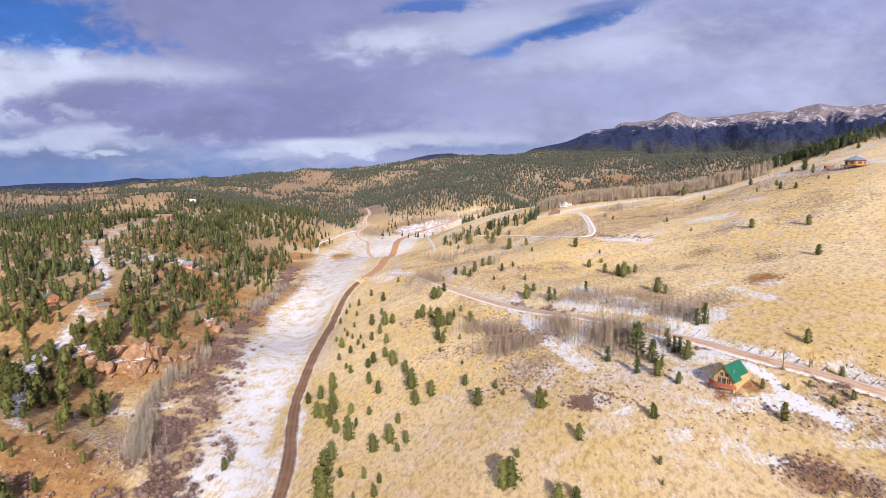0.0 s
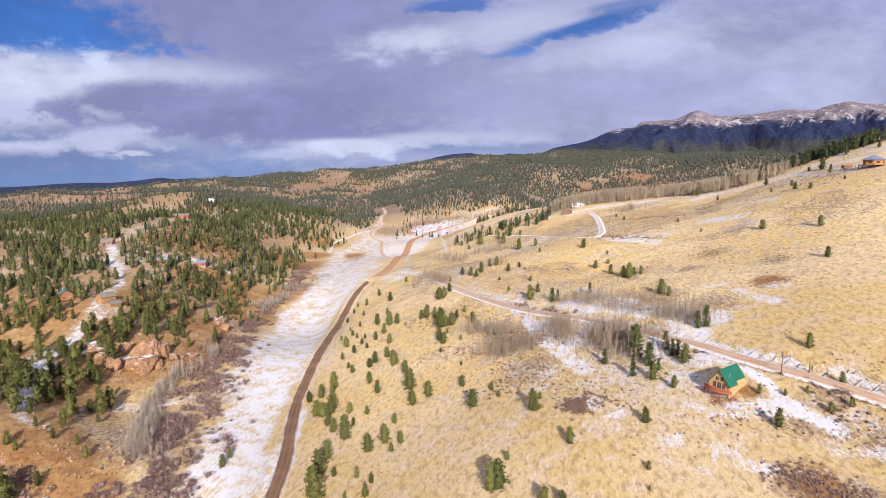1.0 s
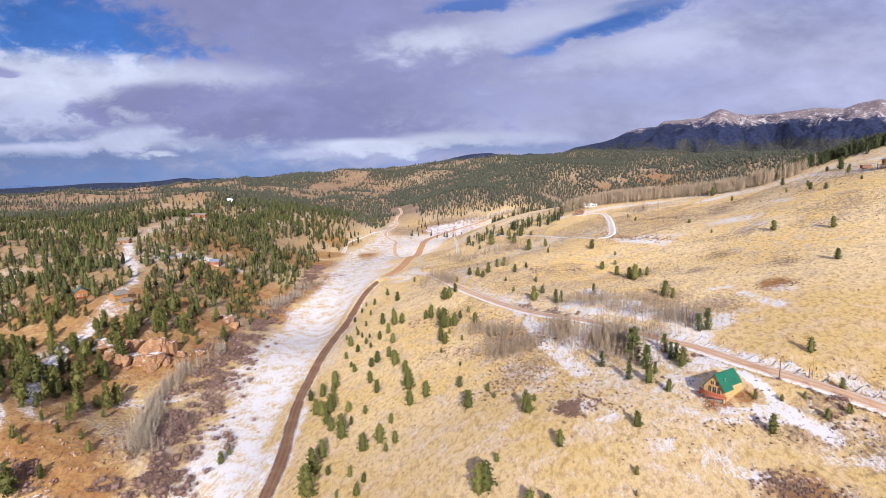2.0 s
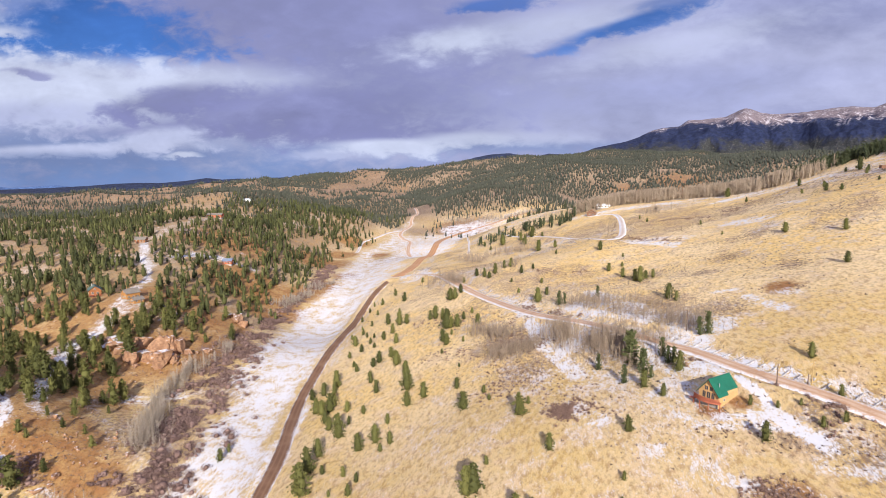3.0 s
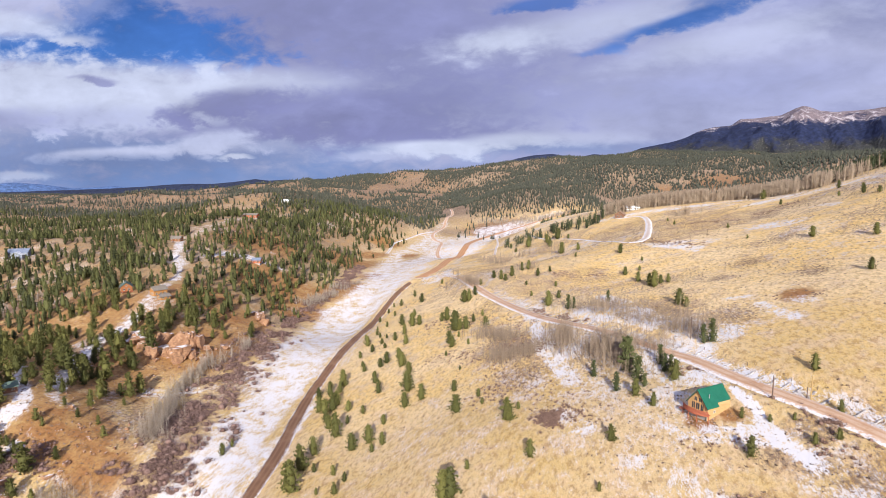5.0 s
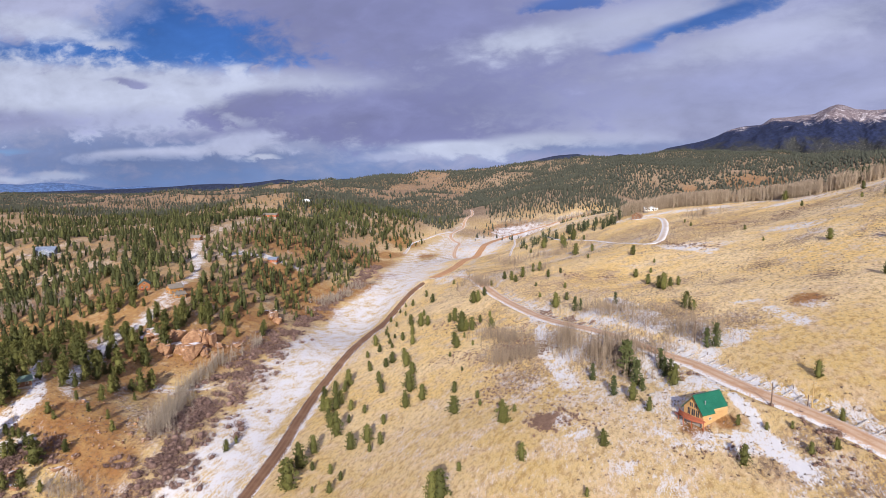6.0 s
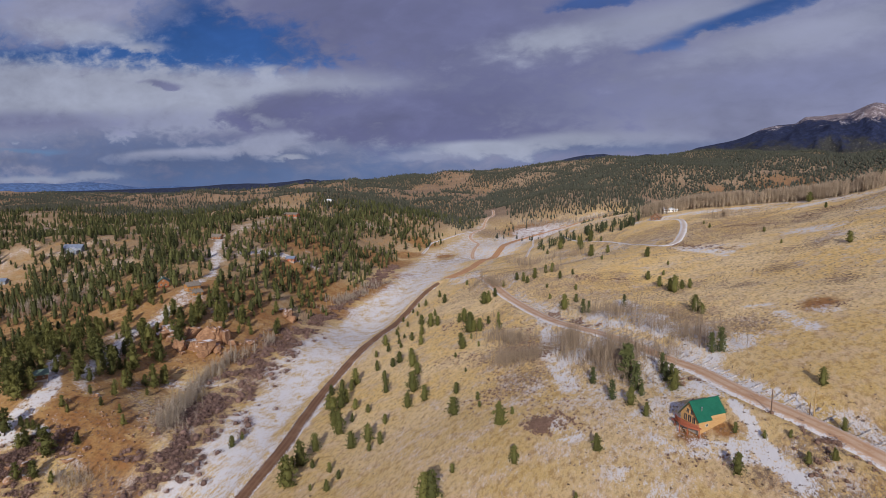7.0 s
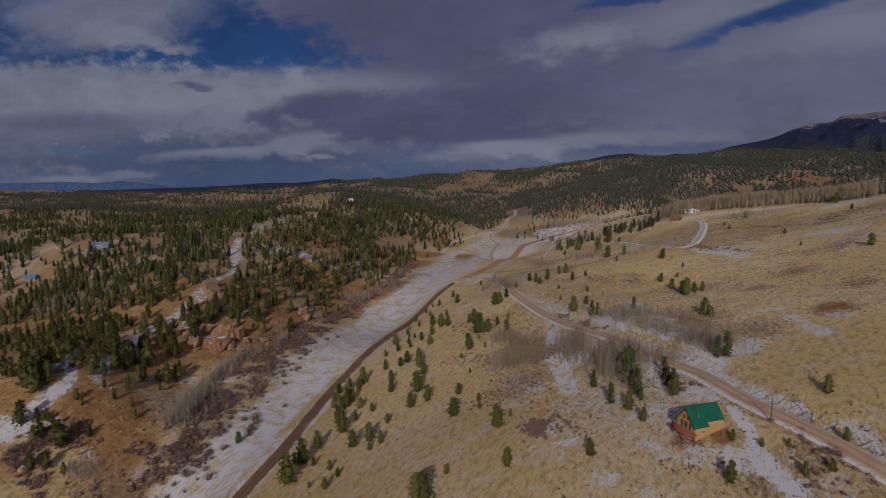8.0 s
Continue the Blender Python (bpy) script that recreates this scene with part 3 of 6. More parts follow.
SCRUB_PLACES = [(116, 160, 8), (112, 148, 8), (122, 142, 10), (104, 152, 6), (149.4, 318.2, 10.7), (175.5, 345.9, 11.3), (130, 300, 8), (161.5, 273.2, 9.1), (190.8, 422.1, 14.8), (94, 133, 7), (104, 126, 6), (-117.1, 954.4, 65.1), (-62, 990.3, 51.1), (-107.6, 688.9, 49.2), (-126.9, 221.5, 26.8), (-120.6, 274.5, 22.4), (-133.6, 327.4, 25.8), (-151.3, 399.5, 18.9), (30.1, 257.4, 21.6), (38, 222.6, 17.6), (69.3, 230.4, 23.5), (95.6, 264.6, 22.2), (118.1, 244.2, 14.6), (118, 140, 9), (128, 165, 9), (-334.8, 324.1, 40.5), (-118, 165, 20)]

# the drift along the upper edge of the gravel road
ROADSIDE_SNOW = []
for k in range(46, len(GREY_ROAD) - 30, 6):
    a, b = GREY_ROAD[k], GREY_ROAD[k + 6]
    aside = np.array([a[1] - b[1], b[0] - a[0]]) / np.hypot(*(b - a)) * 6.8
    ROADSIDE_SNOW.append((*(a + aside), *(b + aside), 3.2, 0.60))
THAWED = [(-132, 722, 13), (-82.2, 560.3, 6.5), (-120.1, 939.7, 17.3), (-83.4, 635.7, 7.7), (-122.4, 994.8, 17.1)]


def zones(x, y):
    snow, earth, scrub = np.zeros(x.shape), np.zeros(x.shape), np.zeros(x.shape)
    wx, wy = x + 9 * (fbm(x, y, 26, 61, 3) - 0.5), y + 14 * (fbm(x, y, 26, 71, 3) - 0.5)
    for ax, ay, bx, by, half, depth in VALLEY_SNOW + SLOPE_SNOW + CABIN_SNOW + GROVE_SNOW + BANK_SNOW + STRIP_SNOW + WOOD_SNOW + THIN_SNOW + ROADSIDE_SNOW:
        s = np.clip(((wx - ax) * (bx - ax) + (wy - ay) * (by - ay)) / ((bx - ax) ** 2 + (by - ay) ** 2 + 1e-6), 0, 1)
        d = np.hypot(wx - ax - s * (bx - ax), wy - ay - s * (by - ay)) / half
        snow = np.maximum(snow, depth * (1.25 if ax > 90 and ay > 200 else 1.0) * (1 - smooth((d - 0.55) / 0.8)))
    for cx, cy, r in THAWED:
        snow = snow * (1 - 0.75 * np.exp(-((wx - cx) ** 2 / r ** 2 + (wy - cy) ** 2 / (2.2 * r) ** 2)))
    for cx, cy, r in RED_PLACES:
        earth = np.maximum(earth, np.exp(-((x - cx) ** 2 + (y - cy) ** 2) / r ** 2))
    for cx, cy, r in SCRUB_PLACES:
        scrub = np.maximum(scrub, np.exp(-((x - cx) ** 2 + (y - cy) ** 2) / r ** 2))
    line = np.interp(y, VALLEY_Y, VALLEY_X)
    west = smooth((line - 18 - x) / 40)
    far = smooth((y - 800) / 400)
    right = smooth((x - line - 60) / 60) * (1 - far)
    earth = np.maximum(earth, np.maximum((0.60 - 0.2 * smooth((y - 340) / 80)) * west * (1 - 0.12 * smooth((225 - y) / 25)), 0.20 * far * fbm(x, y, 160, 81, 3) * 1.7))
    scrub = np.maximum(scrub * 0.9, np.maximum(0.75 * far, right * 0.6 * smooth((y - 270) / 60) * smooth((fbm(x, y * 1.6, 55, 97, 4) - 0.46) / 0.14)))
    snow = np.maximum(snow, 0.50 * west * smooth((fbm(x, y, 34, 91, 3) - 0.53) / 0.10) * (1 - far) * (0.3 + 0.7 * smooth((y - 290) / 60)))
    snow = np.maximum(snow, right * (0.30 + 0.20 * smooth((y - 300) / 100)) * smooth((fbm(x, y * 1.5, 62, 95, 4) - 0.53 + 0.035 * smooth((y - 330) / 100)) / 0.10))
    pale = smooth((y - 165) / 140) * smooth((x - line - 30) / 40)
    heath = np.maximum(smooth((y - 920) / 260), west * smooth((y - 300) / 160) * 0.9)
    return snow, earth, scrub, pale, heath


def mesh_of(name, points, faces, mat):
    """A mesh from arrays of points and of equal-sided faces."""
    points, faces = np.asarray(points, np.float32), np.asarray(faces, np.int32)
    mesh = bpy.data.meshes.new(name)
    sides = faces.shape[1]
    mesh.vertices.add(len(points)), mesh.loops.add(faces.size), mesh.polygons.add(len(faces))
    mesh.vertices.foreach_set("co", points.ravel())
    mesh.loops.foreach_set("vertex_index", faces.ravel())
    mesh.polygons.foreach_set("loop_start", np.arange(0, faces.size, sides, dtype=np.int32))
    mesh.materials.append(mat)
    mesh.update(calc_edges=True)
    return mesh


def shaded_smooth(mesh):
    mesh.polygons.foreach_set("use_smooth", np.ones(len(mesh.polygons), bool))
    return mesh


def sheet(rows, columns, closed):
    """Faces of a grid of that many rows and columns, closed to a ring or not."""
    r, c = np.meshgrid(np.arange(rows - 1), np.arange(columns if closed else columns - 1), indexing="ij")
    n = (c + 1) % columns
    return np.stack([r * columns + c, r * columns + n, (r + 1) * columns + n, (r + 1) * columns + c], -1).reshape(-1, 4)


def build_ground():
    bearings = np.radians(np.concatenate([np.arange(-63, 56, 0.3), np.arange(56, 297, 4.0)]))
    reach = np.concatenate([np.linspace(0.02, 96, 14), 100 * 1.0105 ** np.arange(374)])
    reach = reach[reach < 4950]
    r, a = np.meshgrid(reach, bearings, indexing="ij")
    x, y = r * np.sin(a) + 20, r * np.cos(a) - 10
    z = land(x.ravel(), y.ravel())
    mesh = mesh_of("ground", np.stack([x.ravel(), y.ravel(), z], -1), sheet(len(reach), len(bearings), True)[:, ::-1], GROUND)
    shaded_smooth(mesh)
    snow, earth, scrub, pale, heath = zones(x.ravel(), y.ravel())
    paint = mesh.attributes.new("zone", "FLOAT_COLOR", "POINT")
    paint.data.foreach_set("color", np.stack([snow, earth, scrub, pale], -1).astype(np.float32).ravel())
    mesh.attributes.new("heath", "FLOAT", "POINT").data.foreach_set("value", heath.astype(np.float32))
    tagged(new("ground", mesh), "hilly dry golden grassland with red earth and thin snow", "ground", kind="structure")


build_ground()


def build_road(name, line, width, mat, label):
    level = ROAD_LEVEL[name]
    ahead_way = np.gradient(line, axis=0)
    ahead_way /= np.linalg.norm(ahead_way, axis=1)[:, None] + 1e-9
    side = np.stack([ahead_way[:, 1], -ahead_way[:, 0]], -1)
    ragged = 1 + 0.12 * (fbm(line[:, 0], line[:, 1], 12, 5) - 0.5) * 2
    offsets = np.array([-0.62, -0.5, -0.25, 0.0, 0.25, 0.5, 0.62])
    drop = np.array([-0.55, 0.02, 0.09, 0.13, 0.09, 0.02, -0.55])
    points = np.concatenate([np.stack([line[:, 0] + side[:, 0] * o * width * ragged, line[:, 1] + side[:, 1] * o * width * ragged, level + h], -1)[:, None] for o, h in zip(offsets, drop)], 1)
    mesh = shaded_smooth(mesh_of(name, points.reshape(-1, 3), sheet(len(line), 7, False)[:, ::-1], mat))
    across = mesh.attributes.new("across", "FLOAT", "POINT")
    across.data.foreach_set("value", np.tile(offsets * 2, len(line)).astype(np.float32))
    tagged(new(name, mesh), label, "road", kind="structure")


for road in ROADS:
    build_road(*road)


# ---- the mountains on the horizon ----
def mountain_material(name, forest, bare, treeline, fade, relief=12.0, foothill=None):
    """Forest below, tinted with shade and haze, bare rock dusted with snow above the treeline, and mottled foothills at
    the foot if asked.
    """
    mat, n, shader = material(name, 0.95)
    where = n.add("ShaderNodeNewGeometry").outputs["Position"]
    up = n.add("ShaderNodeSeparateXYZ", where).outputs[2]
    broad, fine = n.noise(where, 0.006, 6.0, 0.62), n.noise(where, 0.05, 5.0, 0.6)
    gully = n.noise(n.scaled(where, 1.0, 1.0, 0.30), 0.018, 7.0, 0.68, 0.6)
    speck = n.noise(where, 0.11, 5.0, 0.7)
    line = n.math("ADD", up, n.math("MULTIPLY", n.math("SUBTRACT", broad, 0.5), 190.0))
    line = n.math("ADD", line, n.math("MULTIPLY", n.math("SUBTRACT", gully, 0.5), 150.0))
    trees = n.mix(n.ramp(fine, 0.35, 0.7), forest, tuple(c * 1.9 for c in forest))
    if foothill:
        low = n.mix(n.ramp(speck, 0.42, 0.60), tuple(c * 0.55 for c in foothill), foothill)
        low = n.mix(n.math("MULTIPLY", n.ramp(speck, 0.60, 0.68), 0.6), low, (0.30, 0.235, 0.18))
        trees = n.mix(n.ramp(line, 365.0, 300.0), trees, low)
    rock = n.mix(n.ramp(speck, 0.38, 0.62), tuple(c * 0.55 for c in bare), bare)
    colour = n.mix(n.ramp(line, treeline, treeline + fade), trees, rock)
    white = n.math("ADD", n.math("MULTIPLY", gully, 0.75), n.math("MULTIPLY", speck, 0.45))
    white = n.math("MULTIPLY", n.ramp(white, 0.61, 0.74), n.ramp(line, treeline - fade * 0.5, treeline + fade * 0.9))
    colour = n.mix(n.math("MULTIPLY", white, 0.66), colour, (0.70, 0.66, 0.71))
    n.feed(shader.inputs["Base Color"], colour)
    bump(n, shader, n.math("ADD", fine, n.math("MULTIPLY", gully, 2.0)), 0.8, relief)
    return mat


def mountain_range(name, bearings, tops, near, far, seed, mat, label, foot=0.0):
    """A range whose crest has those heights at those bearings (degrees), with spurs running down to the near side."""
    a = np.arange(bearings[0], bearings[-1], 0.14)
    s = np.linspace(0, 1, 60)
    S, A = np.meshgrid(s, a, indexing="ij")
    crest = np.interp(A, bearings, tops)
    rad = near + (far - near) * S
    x, y = rad * np.sin(np.radians(A)), rad * np.cos(np.radians(A))
    folds = np.abs(fbm(x, y * 0.6, 520, seed, 5) - 0.5) * 2 + 0.35 * np.abs(fbm(x, y * 0.5, 130, seed + 5, 4) - 0.5) * 2
    rise = smooth(S / 0.8) ** 1.3
    z = foot + (crest - foot) * np.where(S < 0.8, rise, 1 - 0.35 * ((S - 0.8) / 0.2) ** 2)
    z = z - folds * (crest - foot) * 0.8 * smooth(S / 0.25) * smooth((0.8 - S) / 0.3)
    z = z + (crest - foot) * 0.018 * (fbm(x, y, 120, seed + 9, 4) - 0.5) * 2
    mesh = mesh_of(name, np.stack([x, y, z], -1).reshape(-1, 3), sheet(len(s), len(a), False)[:, ::-1], mat)
    tagged(new(name, shaded_smooth(mesh)), label, "mountain", kind="structure")


# the navy forest tones have cloud shadow and blue haze mixed into them
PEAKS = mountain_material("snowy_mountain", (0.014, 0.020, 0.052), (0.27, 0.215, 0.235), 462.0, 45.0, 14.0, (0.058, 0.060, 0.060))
SHADED_RIDGE = mountain_material("hazed_forest_ridge", (0.018, 0.024, 0.050), (0.03, 0.04, 0.06), 4000.0, 100.0)
# distance haze is painted here as a blue base colour
HAZE_BLUE_RIDGE = mountain_material("haze_blue_range", (0.060, 0.105, 0.22), (0.03, 0.04, 0.06), 4000.0, 100.0, 1.0)
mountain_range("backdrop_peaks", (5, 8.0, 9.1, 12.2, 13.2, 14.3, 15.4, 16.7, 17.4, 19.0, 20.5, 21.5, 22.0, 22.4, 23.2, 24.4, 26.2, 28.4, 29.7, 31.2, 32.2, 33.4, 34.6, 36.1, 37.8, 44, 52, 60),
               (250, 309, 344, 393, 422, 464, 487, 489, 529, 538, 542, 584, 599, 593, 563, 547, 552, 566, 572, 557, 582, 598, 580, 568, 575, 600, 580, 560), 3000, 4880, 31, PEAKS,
               "high snow-dusted mountain with wooded flanks tinted by shade and haze", 150)
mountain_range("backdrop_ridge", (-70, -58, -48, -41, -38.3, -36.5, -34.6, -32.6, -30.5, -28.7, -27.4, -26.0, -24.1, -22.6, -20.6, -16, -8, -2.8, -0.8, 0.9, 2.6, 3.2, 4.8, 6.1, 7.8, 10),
               (20, 24, 34, 52, 64, 77, 84, 83, 98, 118, 106, 114, 106, 122, 127, 105, 150, 281, 308, 317, 294, 285, 312, 298, 284, 230), 3900, 4700, 47, SHADED_RIDGE,
               "long forested ridge on the horizon tinted by shade and haze", 5)
mountain_range("backdrop_range", (-75, -66, -60, -56, -51.6, -49.7, -47.8, -46.2, -43.7, -40.6, -39.3, -36), (60, 80, 70, 78, 87, 79, 94, 85, 52, 67, 54, 30), 4300, 4900, 53, HAZE_BLUE_RIDGE, "distant mountain range on the horizon painted haze blue", 5)


# ---- trees and shrubs ----
def joined(pieces):
    """One array of points and one of triangles from several."""
    points, faces, start = [], [], 0
    for p, f in pieces:
        points.append(p), faces.append(f + start)
        start += len(p)
    return np.concatenate(points), np.concatenate(faces)


def tapered_stems(rng, feet, tips, foot_width, tip_width, sides=3):
    """Thin tapering stems from feet to tips."""
    feet, tips = np.asarray(feet, float), np.asarray(tips, float)
    way = tips - feet
    way /= np.linalg.norm(way, axis=1)[:, None] + 1e-9
    helper = np.where(np.abs(way[:, 2:3]) > 0.8, [[1.0, 0, 0]], [[0, 0, 1.0]])
    a = np.cross(way, helper)
    a /= np.linalg.norm(a, axis=1)[:, None] + 1e-9
    b = np.cross(way, a)
    n = len(feet)
    foot_width, tip_width = np.broadcast_to(foot_width, (n,)), np.broadcast_to(tip_width, (n,))
    rings = []
    for centre, width in ((feet, foot_width), (tips, tip_width)):
        for k in range(sides):
            angle = 2 * math.pi * k / sides
            rings.append(centre + (a * math.cos(angle) + b * math.sin(angle)) * width[:, None])
    points = np.stack(rings, 1).reshape(-1, 3)
    faces = []
    for k in range(sides):
        m = (k + 1) % sides
        faces += [(k, m, sides + m), (k, sides + m, sides + k)]
    faces = (np.array(faces)[None] + np.arange(n)[:, None, None] * 2 * sides).reshape(-1, 3)
    return points, faces


def spikes(rng, feet, tips, width):
    """Thin twigs, each a single pointed sliver."""
    feet, tips = np.asarray(feet, float), np.asarray(tips, float)
    side = np.cross(tips - feet, rng.normal(0, 1, feet.shape))
    side /= np.linalg.norm(side, axis=1)[:, None] + 1e-9
    points = np.stack([feet - side * width, feet + side * width, tips], 1).reshape(-1, 3)
    return points, np.arange(len(feet) * 3).reshape(-1, 3)


def blades(rng, centres, ways, size, count):
    """Tufts: at each centre some pointed leaves that lean along its way."""
    n = len(centres)
    c, d = np.repeat(centres, count, 0), np.repeat(ways, count, 0)
    size = np.repeat(np.broadcast_to(size, (n,)), count)[:, None]
    lean = d + rng.normal(0, 0.65, (n * count, 3))
    lean /= np.linalg.norm(lean, axis=1)[:, None] + 1e-9
    side = np.cross(lean, rng.normal(0, 1, (n * count, 3)))
    side /= np.linalg.norm(side, axis=1)[:, None] + 1e-9
    base = c - lean * size * 0.35
    length = size * rng.uniform(0.7, 1.25, (n * count, 1))
    points = np.stack([base - side * size * 0.36, base + side * size * 0.36, base + lean * length], 1).reshape(-1, 3)
    return points, np.arange(n * count * 3).reshape(-1, 3)


def crown_core(rng, girth, bare, taper, rings, sides, lean, fill):
    """The dense dark inside of a crown: an uneven spindle in rings."""
    share = np.linspace(0.02, 0.93, rings)
    wide = fill * girth * (1 - share) ** taper * np.minimum(1, 0.50 + share * 2.2)
    turn = np.arange(sides) * 2 * math.pi / sides
    rough = wide[:, None] * rng.uniform(0.72, 1.22, (rings, sides))
    up = bare + (1 - bare) * share
    z = up[:, None] + rng.normal(0, 0.02, (rings, sides))
    points = np.stack([np.cos(turn)[None] * rough + lean[0] * up[:, None], np.sin(turn)[None] * rough + lean[1] * up[:, None], z], -1).reshape(-1, 3)
    tip, foot = len(points), len(points) + 1
    points = np.concatenate([points, [[lean[0], lean[1], 1.0], [0, 0, bare]]])
    faces = []
    for k in range(sides):
        m = (k + 1) % sides
        for j in range(rings - 1):
            a, b, c, d = j * sides + k, j * sides + m, (j + 1) * sides + m, (j + 1) * sides + k
            faces += [(a, b, c), (a, c, d)]
        faces += [((rings - 1) * sides + k, (rings - 1) * sides + m, tip), (m, k, foot)]
    return points, np.array(faces)


def conifer(seed, limbs, tufts, leaves, girth, bare, tuft_size, taper, branches=True, rings=5, sides=6, fill=0.50):
    """A conifer one metre high: trunk with limbs, and a crown of needle tufts set along the limbs."""
    rng = np.random.default_rng(seed)
    at = bare + (0.97 - bare) * (np.arange(limbs) + rng.uniform(0, 1, limbs)) / limbs
    share = (at - bare) / (1 - bare)
    spread = girth * (1 - share) ** taper * np.minimum(1, 0.50 + share * 2.2) * rng.uniform(0.78, 1.14, limbs)
    turn = np.arange(limbs) * 2.4 + rng.uniform(-0.7, 0.7, limbs)
    out = np.stack([np.cos(turn), np.sin(turn), np.full(limbs, 0.18) - 0.25 * (1 - share)], -1)
    lean = np.array([rng.normal(0, 0.02), rng.normal(0, 0.02), 0.0])
    feet = np.stack([np.zeros(limbs), np.zeros(limbs), at], -1) + lean * at[:, None]
    tips = feet + out * spread[:, None]
    wood = tapered_stems(rng, [(0, 0, -0.04)], [(lean[0], lean[1], 0.96)], 0.022, 0.004, 6 if branches else 3)
    if branches:
        wood = joined([wood, tapered_stems(rng, feet, tips, 0.006, 0.002)])
    s = rng.uniform(0.30, 1.06, (limbs, tufts)) ** 0.8
    centres = feet[:, None] + (tips - feet)[:, None] * s[..., None] + rng.normal(0, tuft_size * 0.55, (limbs, tufts, 3)) * np.array([1, 1, 0.7])
    ways = np.repeat((out + [0, 0, 0.55])[:, None], tufts, 1)
    crown = [blades(rng, centres.reshape(-1, 3), ways.reshape(-1, 3), tuft_size * rng.uniform(0.7, 1.25, limbs * tufts), leaves)]
    top = np.stack([rng.normal(0, 0.012, tufts), rng.normal(0, 0.012, tufts), rng.uniform(0.88, 0.99, tufts)], -1) + lean
    crown.append(blades(rng, top, np.tile([0, 0, 1.0], (tufts, 1)), tuft_size * 0.6, leaves))
    crown.append(crown_core(rng, girth, bare, taper, rings, sides, lean, fill))
    return wood, joined(crown)


def tree_thing(name, seed, label, needles, **shape):
    """A tree as a thing: an empty at its foot with trunk and crown."""
    wood, crown = conifer(seed, **shape)
    root = tagged(new(name), label, "tree")
    for part_name, (points, faces), mat in (("trunk", wood, BARK), ("crown", crown, needles)):
        ob = new(part_name, mesh_of(part_name, points, faces, mat))
        ob.parent = root
    return root


def stand(name, label, category, spots, kinds, mats, seed, lean=0.0):
    """Many plants joined into one: spots hold x, y, height; kinds are (points, faces) lists, one entry per material."""
    rng = np.random.default_rng(seed)
    spots = np.asarray(spots, float)
    z = land(spots[:, 0], spots[:, 1]) - 0.05
    pick = rng.integers(0, len(kinds), len(spots))
    turn = rng.uniform(0, 2 * math.pi, len(spots))
    wide = rng.uniform(0.82, 1.2, len(spots))
    tone = rng.uniform(0, 1, len(spots))
    all_points, all_faces, all_mats, all_tones, start = [], [], [], [], 0
    for k, layers in enumerate(kinds):
        here = np.nonzero(pick == k)[0]
        if not len(here):
            continue
        c, s, h, g = np.cos(turn[here])[:, None], np.sin(turn[here])[:, None], spots[here, 2][:, None], wide[here][:, None]
        for slot, (points, faces) in enumerate(layers):
            x, y = points[None, :, 0] * h * g, points[None, :, 1] * h * g
            moved = np.stack([x * c - y * s + spots[here, 0][:, None], x * s + y * c + spots[here, 1][:, None], points[None, :, 2] * h + z[here][:, None]], -1)
            all_points.append(moved.reshape(-1, 3))
            all_faces.append((faces[None] + (np.arange(len(here)) * len(points))[:, None, None] + start).reshape(-1, 3))
            all_mats.append(np.full(len(faces) * len(here), slot))
            all_tones.append(np.repeat(tone[here], len(points)))
            start += len(points) * len(here)
    mesh = mesh_of(name, np.concatenate(all_points), np.concatenate(all_faces), mats[0])
    for mat in mats[1:]:
        mesh.materials.append(mat)
    mesh.polygons.foreach_set("material_index", np.concatenate(all_mats).astype(np.int32))
    mesh.attributes.new("tone", "FLOAT", "POINT").data.foreach_set("value", np.concatenate(all_tones).astype(np.float32))
    return tagged(new(name, mesh), label, category, kind="stuff")


# single trees that stand apart: x, y, height
ROAD_PINES = [(-35.3, 432.8, 4.1), (-55.7, 425.9, 5.5), (-43.1, 395.8, 6.8), (-64, 415.5, 5.4), (-72.2, 423.5, 3.7), (-72.7, 410.4, 3.6), (-61.5, 388, 3.8), (-74.1, 392.8, 4.3), (-40.8, 363.6, 4.8), (-45.3, 348.1, 7.6), (-36.3, 339, 8.9), (-31.2, 336.9, 6.6), (-58.4, 357.5, 3.9), (-64.6, 356.2, 2.7), (-60.2, 341.5, 3.8), (-55.7, 332.9, 3.4), (-49.9, 327.8, 2.9), (-41.9, 318.3, 5.4), (-31.9, 305.3, 5.8), (-38, 325.4, 6.5), (-50.1, 318.3, 3.9), (-45.5, 309.4, 3.2), (-66.3, 337.2, 3.4), (-59.9, 321.4, 6.5), (-52.9, 308.1, 4.9), (-58.4, 303.2, 4.1), (-51.8, 288.1, 3.4), (-48.2, 280.1, 4.6), (-30.5, 284.9, 5.8), (-25.1, 271.1, 8), (-39.1, 279.4, 5.1), (-36.8, 283, 6.5)]
